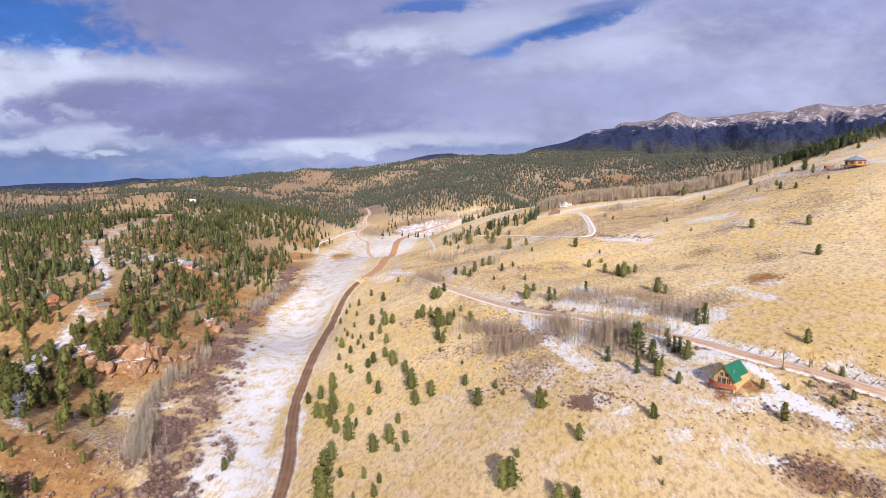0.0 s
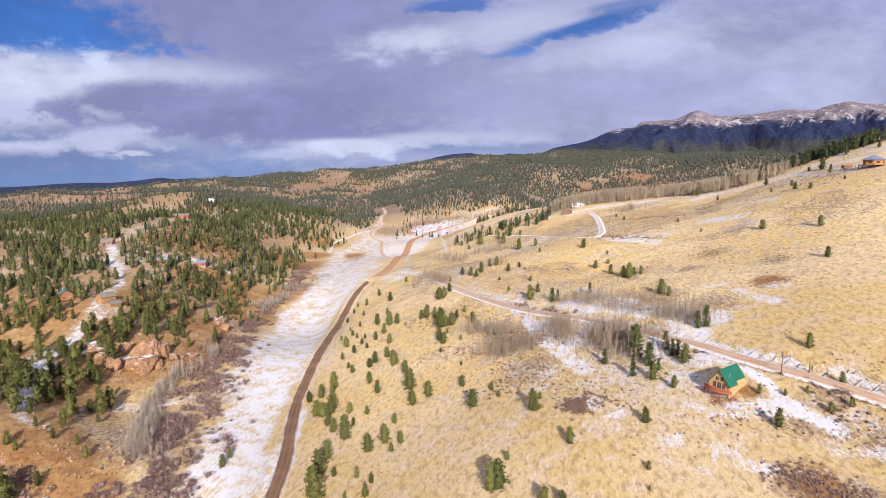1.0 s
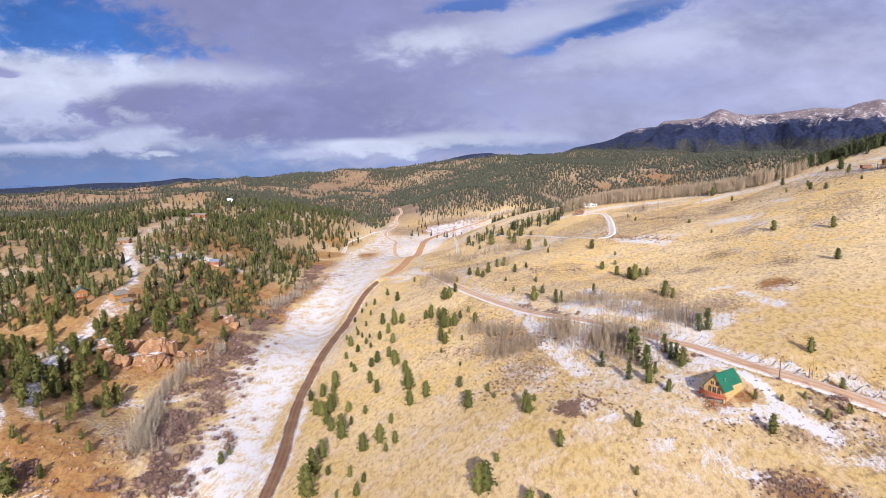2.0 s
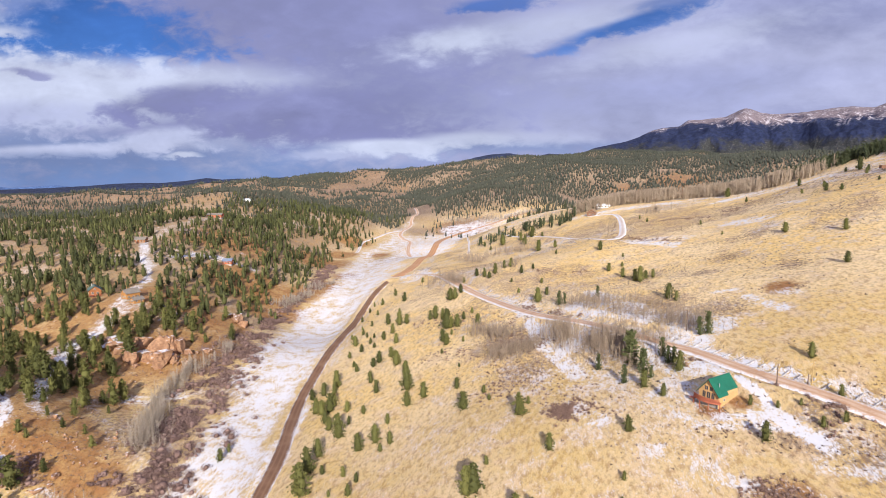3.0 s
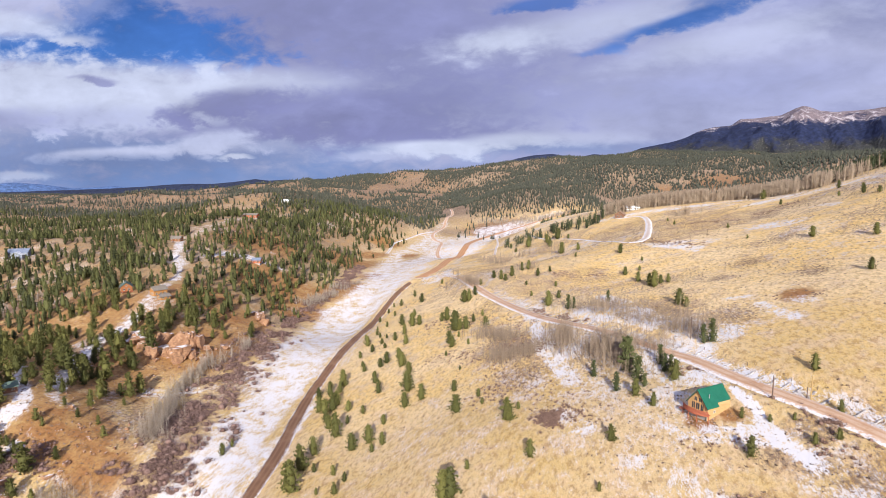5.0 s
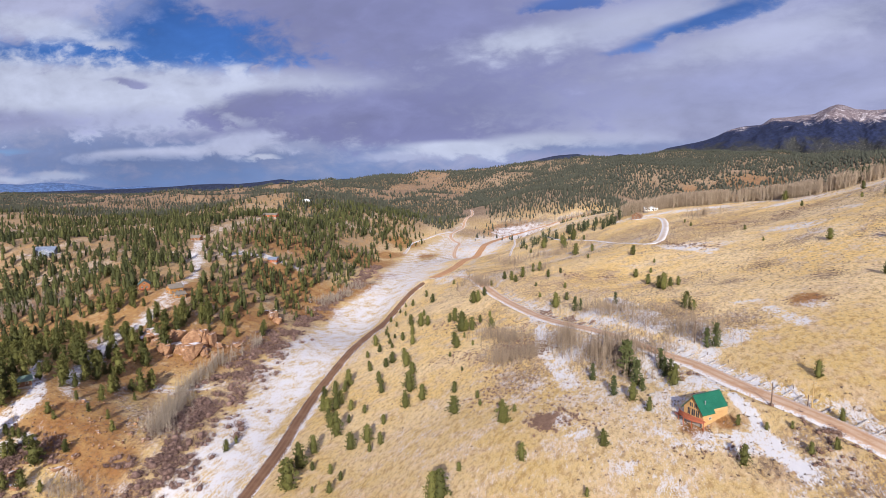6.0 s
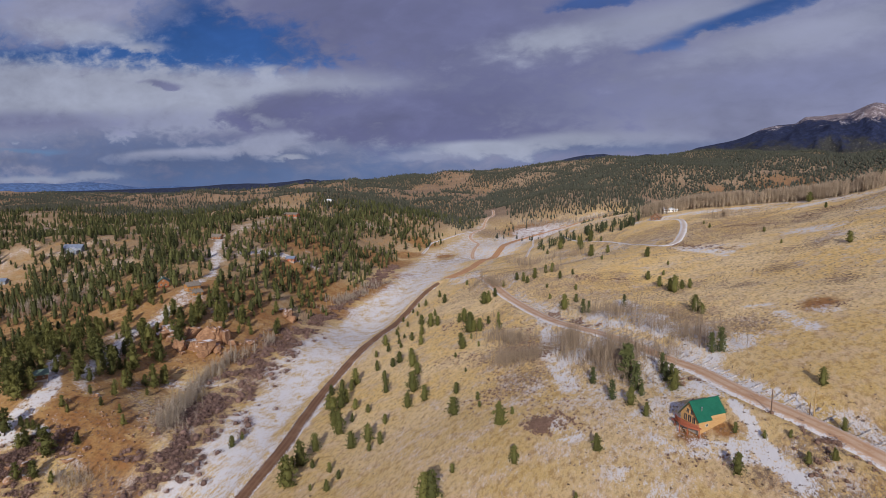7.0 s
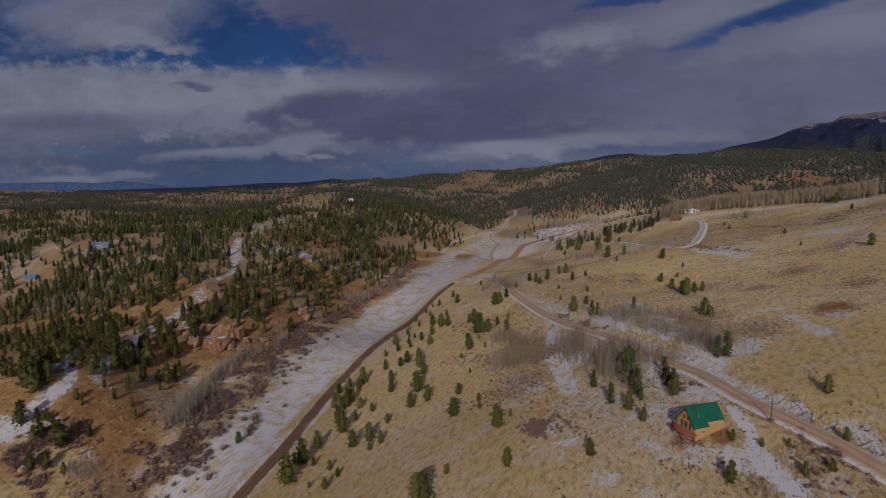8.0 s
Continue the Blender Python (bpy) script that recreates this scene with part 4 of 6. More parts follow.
SLOPE_PINES = [(-18.2, 258.3, 6.2), (-35.6, 259.5, 6.1), (-29.9, 246.3, 6.4), (-14.2, 239.8, 9.8), (-5.1, 228, 7), (-11.7, 225.6, 6.7), (9.3, 226.2, 5), (21, 214.4, 3.3), (23.3, 207.2, 2.5), (13.4, 206.6, 7.4), (-15.8, 330.5, 5.7), (-12.3, 329, 8.5), (-7.1, 324.7, 6.3), (6.1, 310.7, 4.7), (10.5, 317.7, 3.8), (14.7, 294.2, 6.4), (-2.8, 302.2, 11.5), (-0.3, 301.6, 6.6), (3.4, 299.9, 7.2), (-2.7, 283.1, 6.9), (-0.3, 276.6, 6.1), (1.2, 289.4, 3.2), (8.6, 273.7, 3), (-1.4, 266.5, 2.7), (8.8, 245.5, 2.2), (-6.2, 357.3, 8.4), (-2.5, 355.6, 7.6), (0.8, 359.1, 6)]
CORNER_PINES = [(-65.9, 261.4, 5.7), (-60, 261.2, 6.9), (-55, 267.3, 8.9), (-54.2, 260.2, 6.2), (-50.5, 245.5, 7.2), (-57.6, 241.8, 7.8), (-53.9, 239.2, 7.1), (-50, 240, 8.9), (-49, 229.8, 5.7), (-45.1, 222.5, 6.2), (-40.8, 235.6, 5.2), (-31.7, 229.6, 3.9), (-36.7, 223.6, 3.9), (-38.2, 214, 10.3), (-26.8, 201.4, 7.3), (-20.3, 203.6, 7.8), (-18.2, 215.8, 4.5), (-13.9, 200, 5.1), (-16.8, 196.3, 3.5), (-42.8, 202.2, 7.5), (-43.4, 191.5, 10.4), (-46.5, 190.7, 4.7), (-37, 189.5, 3.6), (-28.1, 185.9, 4), (-21.9, 180.8, 3.4), (-41.4, 178.5, 11.3), (-22.8, 173.8, 4.4), (-30.2, 175.4, 2.5)]
CABIN_PINES = [(17.9, 156, 9.4), (20.3, 156.2, 9), (23.5, 167, 3), (34.4, 188.3, 7.8), (37.5, 194.7, 2.8), (42.6, 165.2, 5.5), (65.8, 165.9, 5.1), (60.9, 147.5, 2.8), (59.1, 140.9, 1.6), (31.8, 145.1, 5.7), (36.7, 143.2, 4.5), (79.5, 181.2, 4.5), (127.2, 188.6, 5.4), (126.2, 169.7, 3.7), (98.5, 153.2, 5.7), (101.1, 169.5, 3.1), (107.3, 166.3, 2.2), (112.6, 164.5, 2.2), (114.1, 155.7, 3.1), (119.2, 154.9, 3.1), (89, 196.5, 7.2), (75.6, 189.3, 6)]
CABIN_SPRUCES = [(86.5, 208.7, 7.4), (87.1, 203.8, 6.8), (88.7, 202.6, 6.3), (75.5, 208.2, 13.3), (77.8, 200.2, 9.1), (70.1, 194.3, 7), (79.1, 194.9, 4.7), (63.9, 208.9, 6.3), (107, 222.1, 9), (104.2, 222.9, 7.4), (57.6, 296.2, 7.7), (60.1, 295, 6.4), (77.2, 295.3, 6.4), (76, 214.1, 10)]
TRACK_PINES = [(27.6, 565.6, 10.4), (45.2, 558.4, 8.1), (55.6, 553.3, 11.4), (48.4, 532.8, 9.9), (57.6, 482.6, 10), (70.6, 469.4, 6.4), (66, 410, 3.4), (65.2, 546.5, 5.1), (7.8, 598, 4.9), (15.4, 557.4, 4.7), (28.9, 399.1, 5.9), (33.3, 397.6, 6.7), (22.4, 389.1, 7.4), (9.2, 396, 5.8), (15.2, 387.4, 6.5), (18.6, 381, 4.8), (-0, 395.7, 4.2), (40.3, 375, 5.5), (48.1, 378.8, 3.6), (33.4, 360, 3), (51.7, 345.5, 3.6), (47.5, 310.2, 8.3), (52.9, 320.5, 4.8), (37.4, 336, 3.2)]
HILL_PINES = [(94.3, 393.5, 6.6), (104.4, 367.9, 2.7), (91.3, 343.9, 5.1), (95.8, 325.9, 5.7), (100, 347.6, 3), (99.8, 312.9, 6.8), (101.2, 308.2, 8.8), (105.4, 312.6, 4.8), (108.9, 311.7, 4.8), (105, 268.5, 7.6), (107.1, 263.7, 4.8), (143.6, 469.4, 3.5), (142.9, 491.4, 3.1), (225.4, 524.3, 8.1), (216.9, 464.2, 4.1), (255.7, 465.9, 5.9), (236.1, 392.3, 5.1), (247.3, 415.5, 4.4), (235.5, 374.1, 4.1), (288, 448.1, 9.7), (285.6, 460.6, 3.8), (286.3, 435, 4.3), (276.8, 420.7, 4.6), (234.4, 418.2, 3.4), (253.4, 369.1, 2.7), (183.2, 329.4, 5.8), (199.3, 302.7, 5.9), (175.4, 258, 5.2), (340.1, 462.8, 4.7), (165.7, 411.6, 3.2), (163.1, 364.9, 2.5)]
BANK_PINES = [(-169.5, 207.4, 6.9), (-159.1, 204.5, 4.7), (-150.6, 202.1, 4.7), (-136.5, 200, 5.3), (-143.2, 204.8, 4.7), (-141.2, 181.1, 5.8), (-205.5, 303.7, 10.7), (-207.8, 286.6, 9.5), (-219.2, 284.7, 10.5), (-198.5, 264.5, 9), (-212.8, 271, 4.3), (-181.8, 238.3, 10.6), (-170.9, 220.1, 8.6), (-170.8, 227.2, 7.2), (-167, 211.5, 6.9), (-173, 243.3, 14.8), (-177.9, 265.3, 11.2), (-178.3, 282.1, 13.3), (-194.2, 279.8, 6.8), (-154.5, 213.3, 8.2), (-158.4, 223.4, 9.9), (-155.4, 238.1, 13.3), (-155.6, 245.7, 10.6), (-158.5, 235.5, 6.7), (-150.6, 228.5, 4.3), (-193, 301.9, 13.8), (-188.1, 309.3, 13.8), (-185.2, 333.2, 11), (-169.3, 331.4, 10.9), (-162.6, 318.7, 5.3), (-156.8, 323.7, 6.2), (-147, 337.6, 10), (-168.1, 371.5, 9.9)]
LOW_PINES = [(-164.8, 333.2, 7.3), (-86.8, 208, 5.8), (-86.4, 214.9, 3.9), (-141.8, 181.5, 4.5), (-158.8, 190, 5.7), (-155.2, 189.5, 4.3), (-162.7, 174.8, 4.9), (-159.6, 175.3, 4.9), (-154.9, 167.6, 7), (-145, 171, 12.5), (-172.1, 210.3, 13.7), (-185.3, 233.2, 14.5), (-192.4, 237.1, 14.5), (-267, 265.4, 14.5), (-250.6, 258.4, 14.7), (-252.5, 248, 11.4)]
SHED_PINES = [(-178.1, 187.2, 11.8), (-175.4, 189.5, 10.8), (-186.1, 193.9, 12.8), (-190.1, 200.9, 11.8), (-185.7, 203.3, 10.9), (-175.1, 182.8, 11.8), (-179.9, 183, 12.8), (-189.1, 189.3, 11.8), (-203, 213.8, 13), (-196.4, 216.5, 11), (-210.9, 213.2, 12), (-183.2, 187.8, 11.8), (-195.2, 194.9, 12.8)]
RIDGE_PINES = [(-198.5, 344.8, 11.1), (-191.4, 358.8, 11.3), (-171.6, 336.4, 12.3), (-194.8, 319.9, 10.4), (-213.0, 311.1, 7.9), (-150.9, 346.5, 8.8), (-165.3, 323.7, 4.2), (-183.4, 465.5, 9.3), (-179.4, 438.8, 11.0), (-195.9, 356.2, 11.3), (-206.9, 354.4, 11.4), (-191.4, 341.4, 10.9), (-185.3, 342.5, 7.2), (-171.5, 348.7, 4.5), (-183.3, 387.6, 7.0), (-175.9, 406.4, 7.2), (-170.8, 413.9, 8.3), (-174.0, 435.1, 8.7), (-183.8, 483.4, 7.2), (-194.1, 423.8, 8.7), (-195.7, 414.0, 8.5), (-201.5, 389.1, 8.1)]
ROCK_PINES = [(-154.0, 169.7, 8.2), (-157.7, 176.1, 4.7), (-161.9, 174.7, 4.7), (-141.4, 162.5, 7.7), (-145.1, 158.5, 7.7), (-135.7, 164.7, 5.1), (-183.6, 288.7, 11.9), (-212.8, 291.4, 7.5), (-205.0, 273.0, 7.9), (-175.7, 232.8, 11.5), (-184.7, 263.4, 7.5), (-172.2, 261.4, 10.9), (-181.1, 270.0, 7.5), (-195.2, 231.9, 9.2), (-179.6, 205.3, 8.2), (-175.2, 236.8, 6.8), (-161.4, 252.2, 6.9), (-153.1, 174.7, 6.5), (-179.9, 219.1, 7.9), (-183.6, 213.2, 7.9), (-207.0, 229.0, 8.6), (-210.6, 228.2, 8.7)]
PINE_SHAPE = dict(limbs=38, tufts=8, leaves=4, girth=0.37, bare=0.03, tuft_size=0.074, taper=0.54, fill=0.58, rings=6, sides=8)
FIRST_PINES = [tree_thing("pine_tree", 100 + k, "bushy green pine tree standing in dry golden grass", NEEDLES, **PINE_SHAPE) for k in range(6)]
FIRST_TALL = [tree_thing("pine_tree", 150 + k, "tall green pine tree on red earth among boulders", NEEDLES, limbs=36, tufts=7, leaves=4, girth=0.33, bare=0.10, tuft_size=0.074, taper=0.74, fill=0.50) for k in range(5)]
FIRST_SPRUCES = [tree_thing("spruce_tree", 200 + k, "slender dark green spruce tree near the cabin", SPRUCE, limbs=34, tufts=6, leaves=5, girth=0.22, bare=0.03, tuft_size=0.08, taper=0.8, fill=0.36) for k in range(3)]


def plant(firsts, spots, group, rng, label=""):
    for x, y, h in spots:
        k = int(rng.integers(0, len(firsts)))
        first = firsts[k]
        wide = h * rng.uniform(0.88, 1.15)
        place = Matrix.LocRotScale((x, y, land_at(x, y) - 0.05), Euler((0, 0, rng.uniform(0, 6.28))), None)
        if first.get("used"):
            ob = copy_thing(first, place)
        else:
            ob, first["used"] = first, True
            ob.matrix_basis = place
        ob.scale = (wide, wide, h)
        tagged(ob, label, group=group)


tree_rng = np.random.default_rng(5)
plant(FIRST_PINES, ROAD_PINES + CORNER_PINES, "young pines beside the dirt road", tree_rng)
plant(FIRST_PINES, SLOPE_PINES, "pines on the grassy slope", tree_rng)
plant(FIRST_PINES, CABIN_PINES, "pines round the cabin", tree_rng)
plant(FIRST_PINES, TRACK_PINES + HILL_PINES, "scattered pines on the open hillside", tree_rng)
plant(FIRST_TALL, BANK_PINES + LOW_PINES + SHED_PINES + RIDGE_PINES + ROCK_PINES, "pines on the red earth bank", tree_rng)
plant(FIRST_SPRUCES, CABIN_SPRUCES, "spruces round the cabin", tree_rng)
for first in FIRST_PINES + FIRST_TALL + FIRST_SPRUCES:
    del first["used"]


def scatter(rng, count, x_range, y_range, density, apart, low, high):
    """Spots spread by a density function from 0 to 1, no two nearer than apart."""
    x, y = rng.uniform(*x_range, count), rng.uniform(*y_range, count)
    keep = rng.uniform(0, 1, count) < density(x, y)
    x, y = x[keep], y[keep]
    cells, chosen = set(), []
    for k in range(len(x)):
        cell = (int(x[k] // apart), int(y[k] // apart))
        if cell not in cells:
            cells.add(cell)
            chosen.append(k)
    return np.stack([x[chosen], y[chosen], rng.uniform(low, high, len(chosen)) * rng.uniform(0.75, 1.1, len(chosen))], -1)


def valley_line(y):
    return np.interp(y, VALLEY_Y, VALLEY_X)


CLEARINGS = [(-200.9, 265.4, 11.2), (-211.2, 297.9, 8.9), (-183.6, 230.8, 9.3), (-156.2, 341.9, 17.8), (-148.3, 315.2, 13.9), (-168.8, 381.5, 14.1), (-176, 484, 9), (-148.7, 188.7, 21.8), (-229.6, 338.2, 7.8), (-219.2, 341, 9), (-211, 330, 8), (-256, 356, 9), (-248, 344, 7), (-230, 492, 10), (-222, 478, 7), (-238.8, 506.5, 6), (-322, 505, 10), (-314, 492, 8), (-162.4, 288.4, 22.3), (-152.4, 245.8, 15), (-215, 225, 12), (-338.7, 333.3, 8), (-307.4, 275.8, 9), (-454.2, 454.8, 9), (-389.9, 390.9, 8), (-345, 695, 16), (-334, 672, 13), (-175.6, 202.8, 11.9), (-411.4, 477.2, 9), (-581.8, 631.7, 25.7), (-247.3, 302.4, 12.1)]


def open_ground(x, y):
    free = np.ones(x.shape)
    for cx, cy, r in CLEARINGS:
        free = free * smooth((np.hypot(x - cx, y - cy) - r * 0.8) / (r * 0.4))
    d, k = nearness(x, y, HILL_TRACK)
    return free * smooth((d - 5) / 4)


# thick woods and open ground: x, y, half width, half depth
WEST_THICK = [
    (-425, 440, 38, 32), (-350, 350, 30, 26),     (-660, 760, 100, 50), (-388, 572, 30, 90), (-336, 480, 32, 57), (-303, 384, 30, 46), (-433, 465, 30, 22), (-324, 744, 50, 120), (-560, 790, 70, 60), (-211, 401, 18, 48), (-262, 350, 24, 31),
    (-427, 1036, 70, 80), (-300, 930, 80, 130), (-261, 626, 40, 70), (-223, 655, 39, 60), (-255, 800, 50, 110), (-205, 560, 26, 40), (-215, 480, 24, 40), (-280, 300, 40, 40), (-290, 560, 42, 60), (-262, 500, 20, 40), (-292, 445, 22, 32), (-240, 440, 16, 40),
]
WEST_OPEN = [
    (-470, 590, 12, 30), (-409, 650, 22, 60), (-440, 617, 15, 50), (-748, 1044, 40, 100), (-871, 947, 60, 90), 
    (-233, 726, 16, 50), (-183, 920, 30, 50), (-560, 700, 40, 30),
]
FAR_THICK = [
    (-379, 1207, 71, 200), (-272, 1315, 63, 75), (-119, 1480, 108, 250), (-52, 1115, 57, 50), (-636, 1803, 94, 216), (-303, 1995, 83, 129), (-60, 1330, 120, 130), (-427, 1080, 80, 90), (-230, 1040, 60, 70),
    (86, 1750, 106, 330), (172, 1324, 63, 70), (387, 1800, 89, 330), (522, 1587, 143, 57), (533, 2329, 102, 199), (697, 2090, 91, 400), (60, 1210, 60, 50), (250, 1620, 120, 120),
]
FAR_OPEN = [
    (-482, 1717, 50, 150), (-435, 1919, 42, 90), (-303, 1600, 47, 200), (-33, 1010, 46, 26), (6, 2341, 85, 130), (85, 1130, 30, 60), (160, 1209, 22, 60), (303, 1391, 24, 20), (359, 1447, 25, 26),
    (442, 1519, 33, 47), (467, 1450, 35, 20), (250, 1480, 7, 63), (-170, 1230, 18, 90), (-1298, 1366, 80, 160), (-1089, 1266, 70, 70), (-262, 1240, 22, 30), (-150, 1085, 22, 60), (-112, 985, 45, 85),
]


def patches(x, y, places):
    """How far a spot lies within any of the places, from 0 to 1."""
    inside = np.zeros(x.shape)
    wx, wy = x + 22 * (fbm(x, y, 40, 361, 2) - 0.5), y + 40 * (fbm(x, y, 40, 371, 2) - 0.5)
    for cx, cy, rx, ry in places:
        inside = np.maximum(inside, 1 - smooth((np.hypot((wx - cx) / rx, (wy - cy) / ry) - 0.75) / 0.6))
    return inside


def west_woods(x, y):
    inland = valley_line(y) - x
    edge = smooth((inland - 30 + 17 * smooth((y - 340) / 90)) / 20)
    clumps = smooth((fbm(x, y, 40, 301, 3) - 0.46) / 0.10)
    thick = np.maximum(0.06 + 0.42 * clumps, (0.38 + 0.48 * clumps) * patches(x, y, WEST_THICK))
    thick = thick * (1 - 0.95 * patches(x, y, WEST_OPEN))
    thick = thick * (1 - 0.6 * smooth((y - 820) / 80) * smooth((-x - 430) / 80))
    return thick * edge * open_ground(x, y) * (0.25 + 0.75 * smooth((y - 215) / 60)) * (1 - smooth((y - 980) / 110))


def far_woods(x, y):
    clumps = smooth((fbm(x, y, 75, 311, 4) - 0.47) / 0.09)
    east = smooth((x + 150) / 350)
    west = smooth((-x - 250) / 250)
    thick = np.maximum((0.42 + 0.48 * east - 0.20 * west) * clumps + 0.13 + 0.22 * east - 0.06 * west, (0.80 + 0.20 * clumps) * patches(x, y, FAR_THICK))
    thick = thick * (1 - 0.93 * patches(x, y, FAR_OPEN))
    gully = smooth((np.abs(x - valley_line(y) - 4) - 16) / 20) + smooth((y - 1300) / 60)
    gully = np.minimum(gully, smooth((np.hypot((x - 15) / 1.6, y - 965) - 52) / 20))
    return np.clip(thick, 0, 1) * np.clip(gully, 0, 1) * smooth((y - 860 + 0.25 * np.maximum(x, 0)) / 120) * open_ground(x, y)


wood_rng = np.random.default_rng(9)
MID_PINES = [conifer(400 + k, limbs=17, tufts=3, leaves=2, girth=0.33, bare=0.09, tuft_size=0.12, taper=0.80, branches=False, fill=0.62) for k in range(7)]
THIN_PINES = [conifer(450 + k, limbs=9, tufts=2, leaves=2, girth=0.34, bare=0.07, tuft_size=0.15, taper=0.80, branches=False, rings=3, sides=5, fill=0.66) for k in range(7)]
NEXT_PINES = [[conifer(480 + k, limbs=6, tufts=1, leaves=1, girth=0.40, bare=0.04, tuft_size=0.22, taper=0.70, branches=False, rings=2, sides=5, fill=0.85)[1]] for k in range(6)]
FAR_PINES = [[conifer(500 + k, limbs=3, tufts=1, leaves=1, girth=0.42, bare=0.02, tuft_size=0.26, taper=0.75, branches=False, rings=1, sides=4, fill=1.7)[1]] for k in range(6)]
MID_SPRUCES = [conifer(600 + k, limbs=16, tufts=3, leaves=2, girth=0.18, bare=0.04, tuft_size=0.125, taper=0.8, branches=False, rings=4, sides=5) for k in range(5)]
west_spots = scatter(wood_rng, 54000, (-1150, -140), (165, 1080), west_woods, 6.6, 4.6, 12.6)
far_spots = scatter(wood_rng, 420000, (-2300, 1250), (860, 2420), far_woods, 6.7, 4.6, 10.2)
far_spots = far_spots[(far_spots[:, 0] < 0.62 * far_spots[:, 1]) & (far_spots[:, 0] > -1.6 * far_spots[:, 1])]
close_by = (west_spots[:, 1] < 335) & (west_spots[:, 0] > -262)
for spot in west_spots[close_by]:
    x, y, h = spot
    tall = copy_thing(FIRST_TALL[int(wood_rng.integers(0, len(FIRST_TALL)))], Matrix.LocRotScale((x, y, land_at(x, y) - 0.05), Euler((0, 0, wood_rng.uniform(0, 6.28))), None))
    tall.scale = (h, h, h)
    tagged(tall, "slender green pine at the edge of the forest", group="pines at the forest edge")
west_spots = west_spots[~close_by]
near_wood = west_spots[:, 1] < 520
stand("pine_forest", "green pine forest over the red hillside", "forest", west_spots[near_wood], MID_PINES, [BARK, WOOD_NEEDLES], 21)
stand("pine_forest", "green pine forest on the farther ridge", "forest", west_spots[~near_wood], THIN_PINES, [BARK, WOOD_NEEDLES], 24)
next_wood = far_spots[:, 1] < 1350
stand("far_woods", "dark haze-grey pine woods on the hills round the valley head", "forest", far_spots[next_wood], NEXT_PINES, [HAZY_NEEDLES], 25)
stand("far_woods", "haze-grey pine woods covering the distant hills", "forest", far_spots[~next_wood], FAR_PINES, [HAZY_NEEDLES], 22)


def band(rng, corners, half, count, low, high):
    """Spots along a line of corner points, spread unevenly to both sides."""
    line = line_through(corners, 3.0)
    count = int(count * 1.9)
    k = rng.integers(0, len(line), count)
    spots = np.stack([line[k, 0] + rng.normal(0, half * 0.6, count), line[k, 1] + rng.normal(0, half * 0.6, count), rng.uniform(low * 0.62, high, count)], -1)
    return spots[rng.uniform(0, 1, count) < 0.1 + 1.1 * smooth((fbm(spots[:, 0], spots[:, 1], 9, 351, 2) - 0.32) / 0.3)]


spruce_spots = np.concatenate([
    band(wood_rng, [(8.6, 623.9), (16.2, 605.7), (24.6, 597.7), (44.7, 595.4), (64.8, 593.5), (87.8, 592.8), (109.8, 593.8)], 14, 70, 5, 11),
    band(wood_rng, [(76.5, 567.2), (84.9, 559.9), (96, 580)], 6, 24, 6, 10),
    band(wood_rng, [(296, 540), (312, 518), (328, 500), (345, 492), (372, 490), (420, 490)], 12, 420, 6, 11.5),
    band(wood_rng, [(284, 540), (296, 528)], 8, 30, 7, 12),
    band(wood_rng, [(39.9, 956.5), (88.2, 974.8), (150.7, 1036.2)], 18, 110, 7, 12),
    band(wood_rng, [(305, 494), (334.5, 496.7), (350, 483.3)], 6, 12, 5, 9),
])
stand("spruce_stand", "dark spruce trees along the slope and its crest", "forest", spruce_spots, MID_SPRUCES, [BARK, DARK_SPRUCE], 23)


def bare_tree(seed, branches, spread, start, stout=1.0):
    """A leafless aspen one metre high: a straight pale stem with rising twigs."""
    rng = np.random.default_rng(seed)
    bend = rng.normal(0, 0.03, 2)
    stem = tapered_stems(rng, [(0, 0, -0.03)], [(bend[0], bend[1], 0.97)], 0.016 * stout, 0.005 * stout, 4)
    at, turn = rng.uniform(start, 0.9, branches), rng.uniform(0, 6.28, branches)
    feet = np.stack([bend[0] * at, bend[1] * at, at], -1)
    reach = spread * (1.1 - at) * rng.uniform(0.6, 1.3, branches)
    tips = feet + np.stack([np.cos(turn) * reach, np.sin(turn) * reach, reach * rng.uniform(0.9, 1.9, branches)], -1)
    tips[:, 2] = np.minimum(tips[:, 2], 1.04)
    return [joined([stem, spikes(rng, feet, tips, 0.010 * stout)])]


def twig_bush(seed, twigs, width):
    """A leafless bush one metre high: many thin stems that fan out."""
    rng = np.random.default_rng(seed)
    turn, out = rng.uniform(0, 6.28, twigs), width * rng.uniform(0.05, 1.0, twigs) ** 0.6
    feet = np.stack([np.cos(turn) * out * 0.35, np.sin(turn) * out * 0.35, np.full(twigs, -0.05)], -1)
    tips = np.stack([np.cos(turn) * out, np.sin(turn) * out, rng.uniform(0.55, 1.0, twigs) * np.sqrt(np.maximum(0.05, 1 - (out / width / 1.15) ** 2))], -1)
    mid = feet + (tips - feet) * rng.uniform(0.3, 0.6, (twigs, 1))
    forks = mid + (tips - mid) * 0.9 + rng.normal(0, 0.14, (twigs, 3)) * width
    return [joined([spikes(rng, feet, tips, 0.024), spikes(rng, mid, forks, 0.018)])]


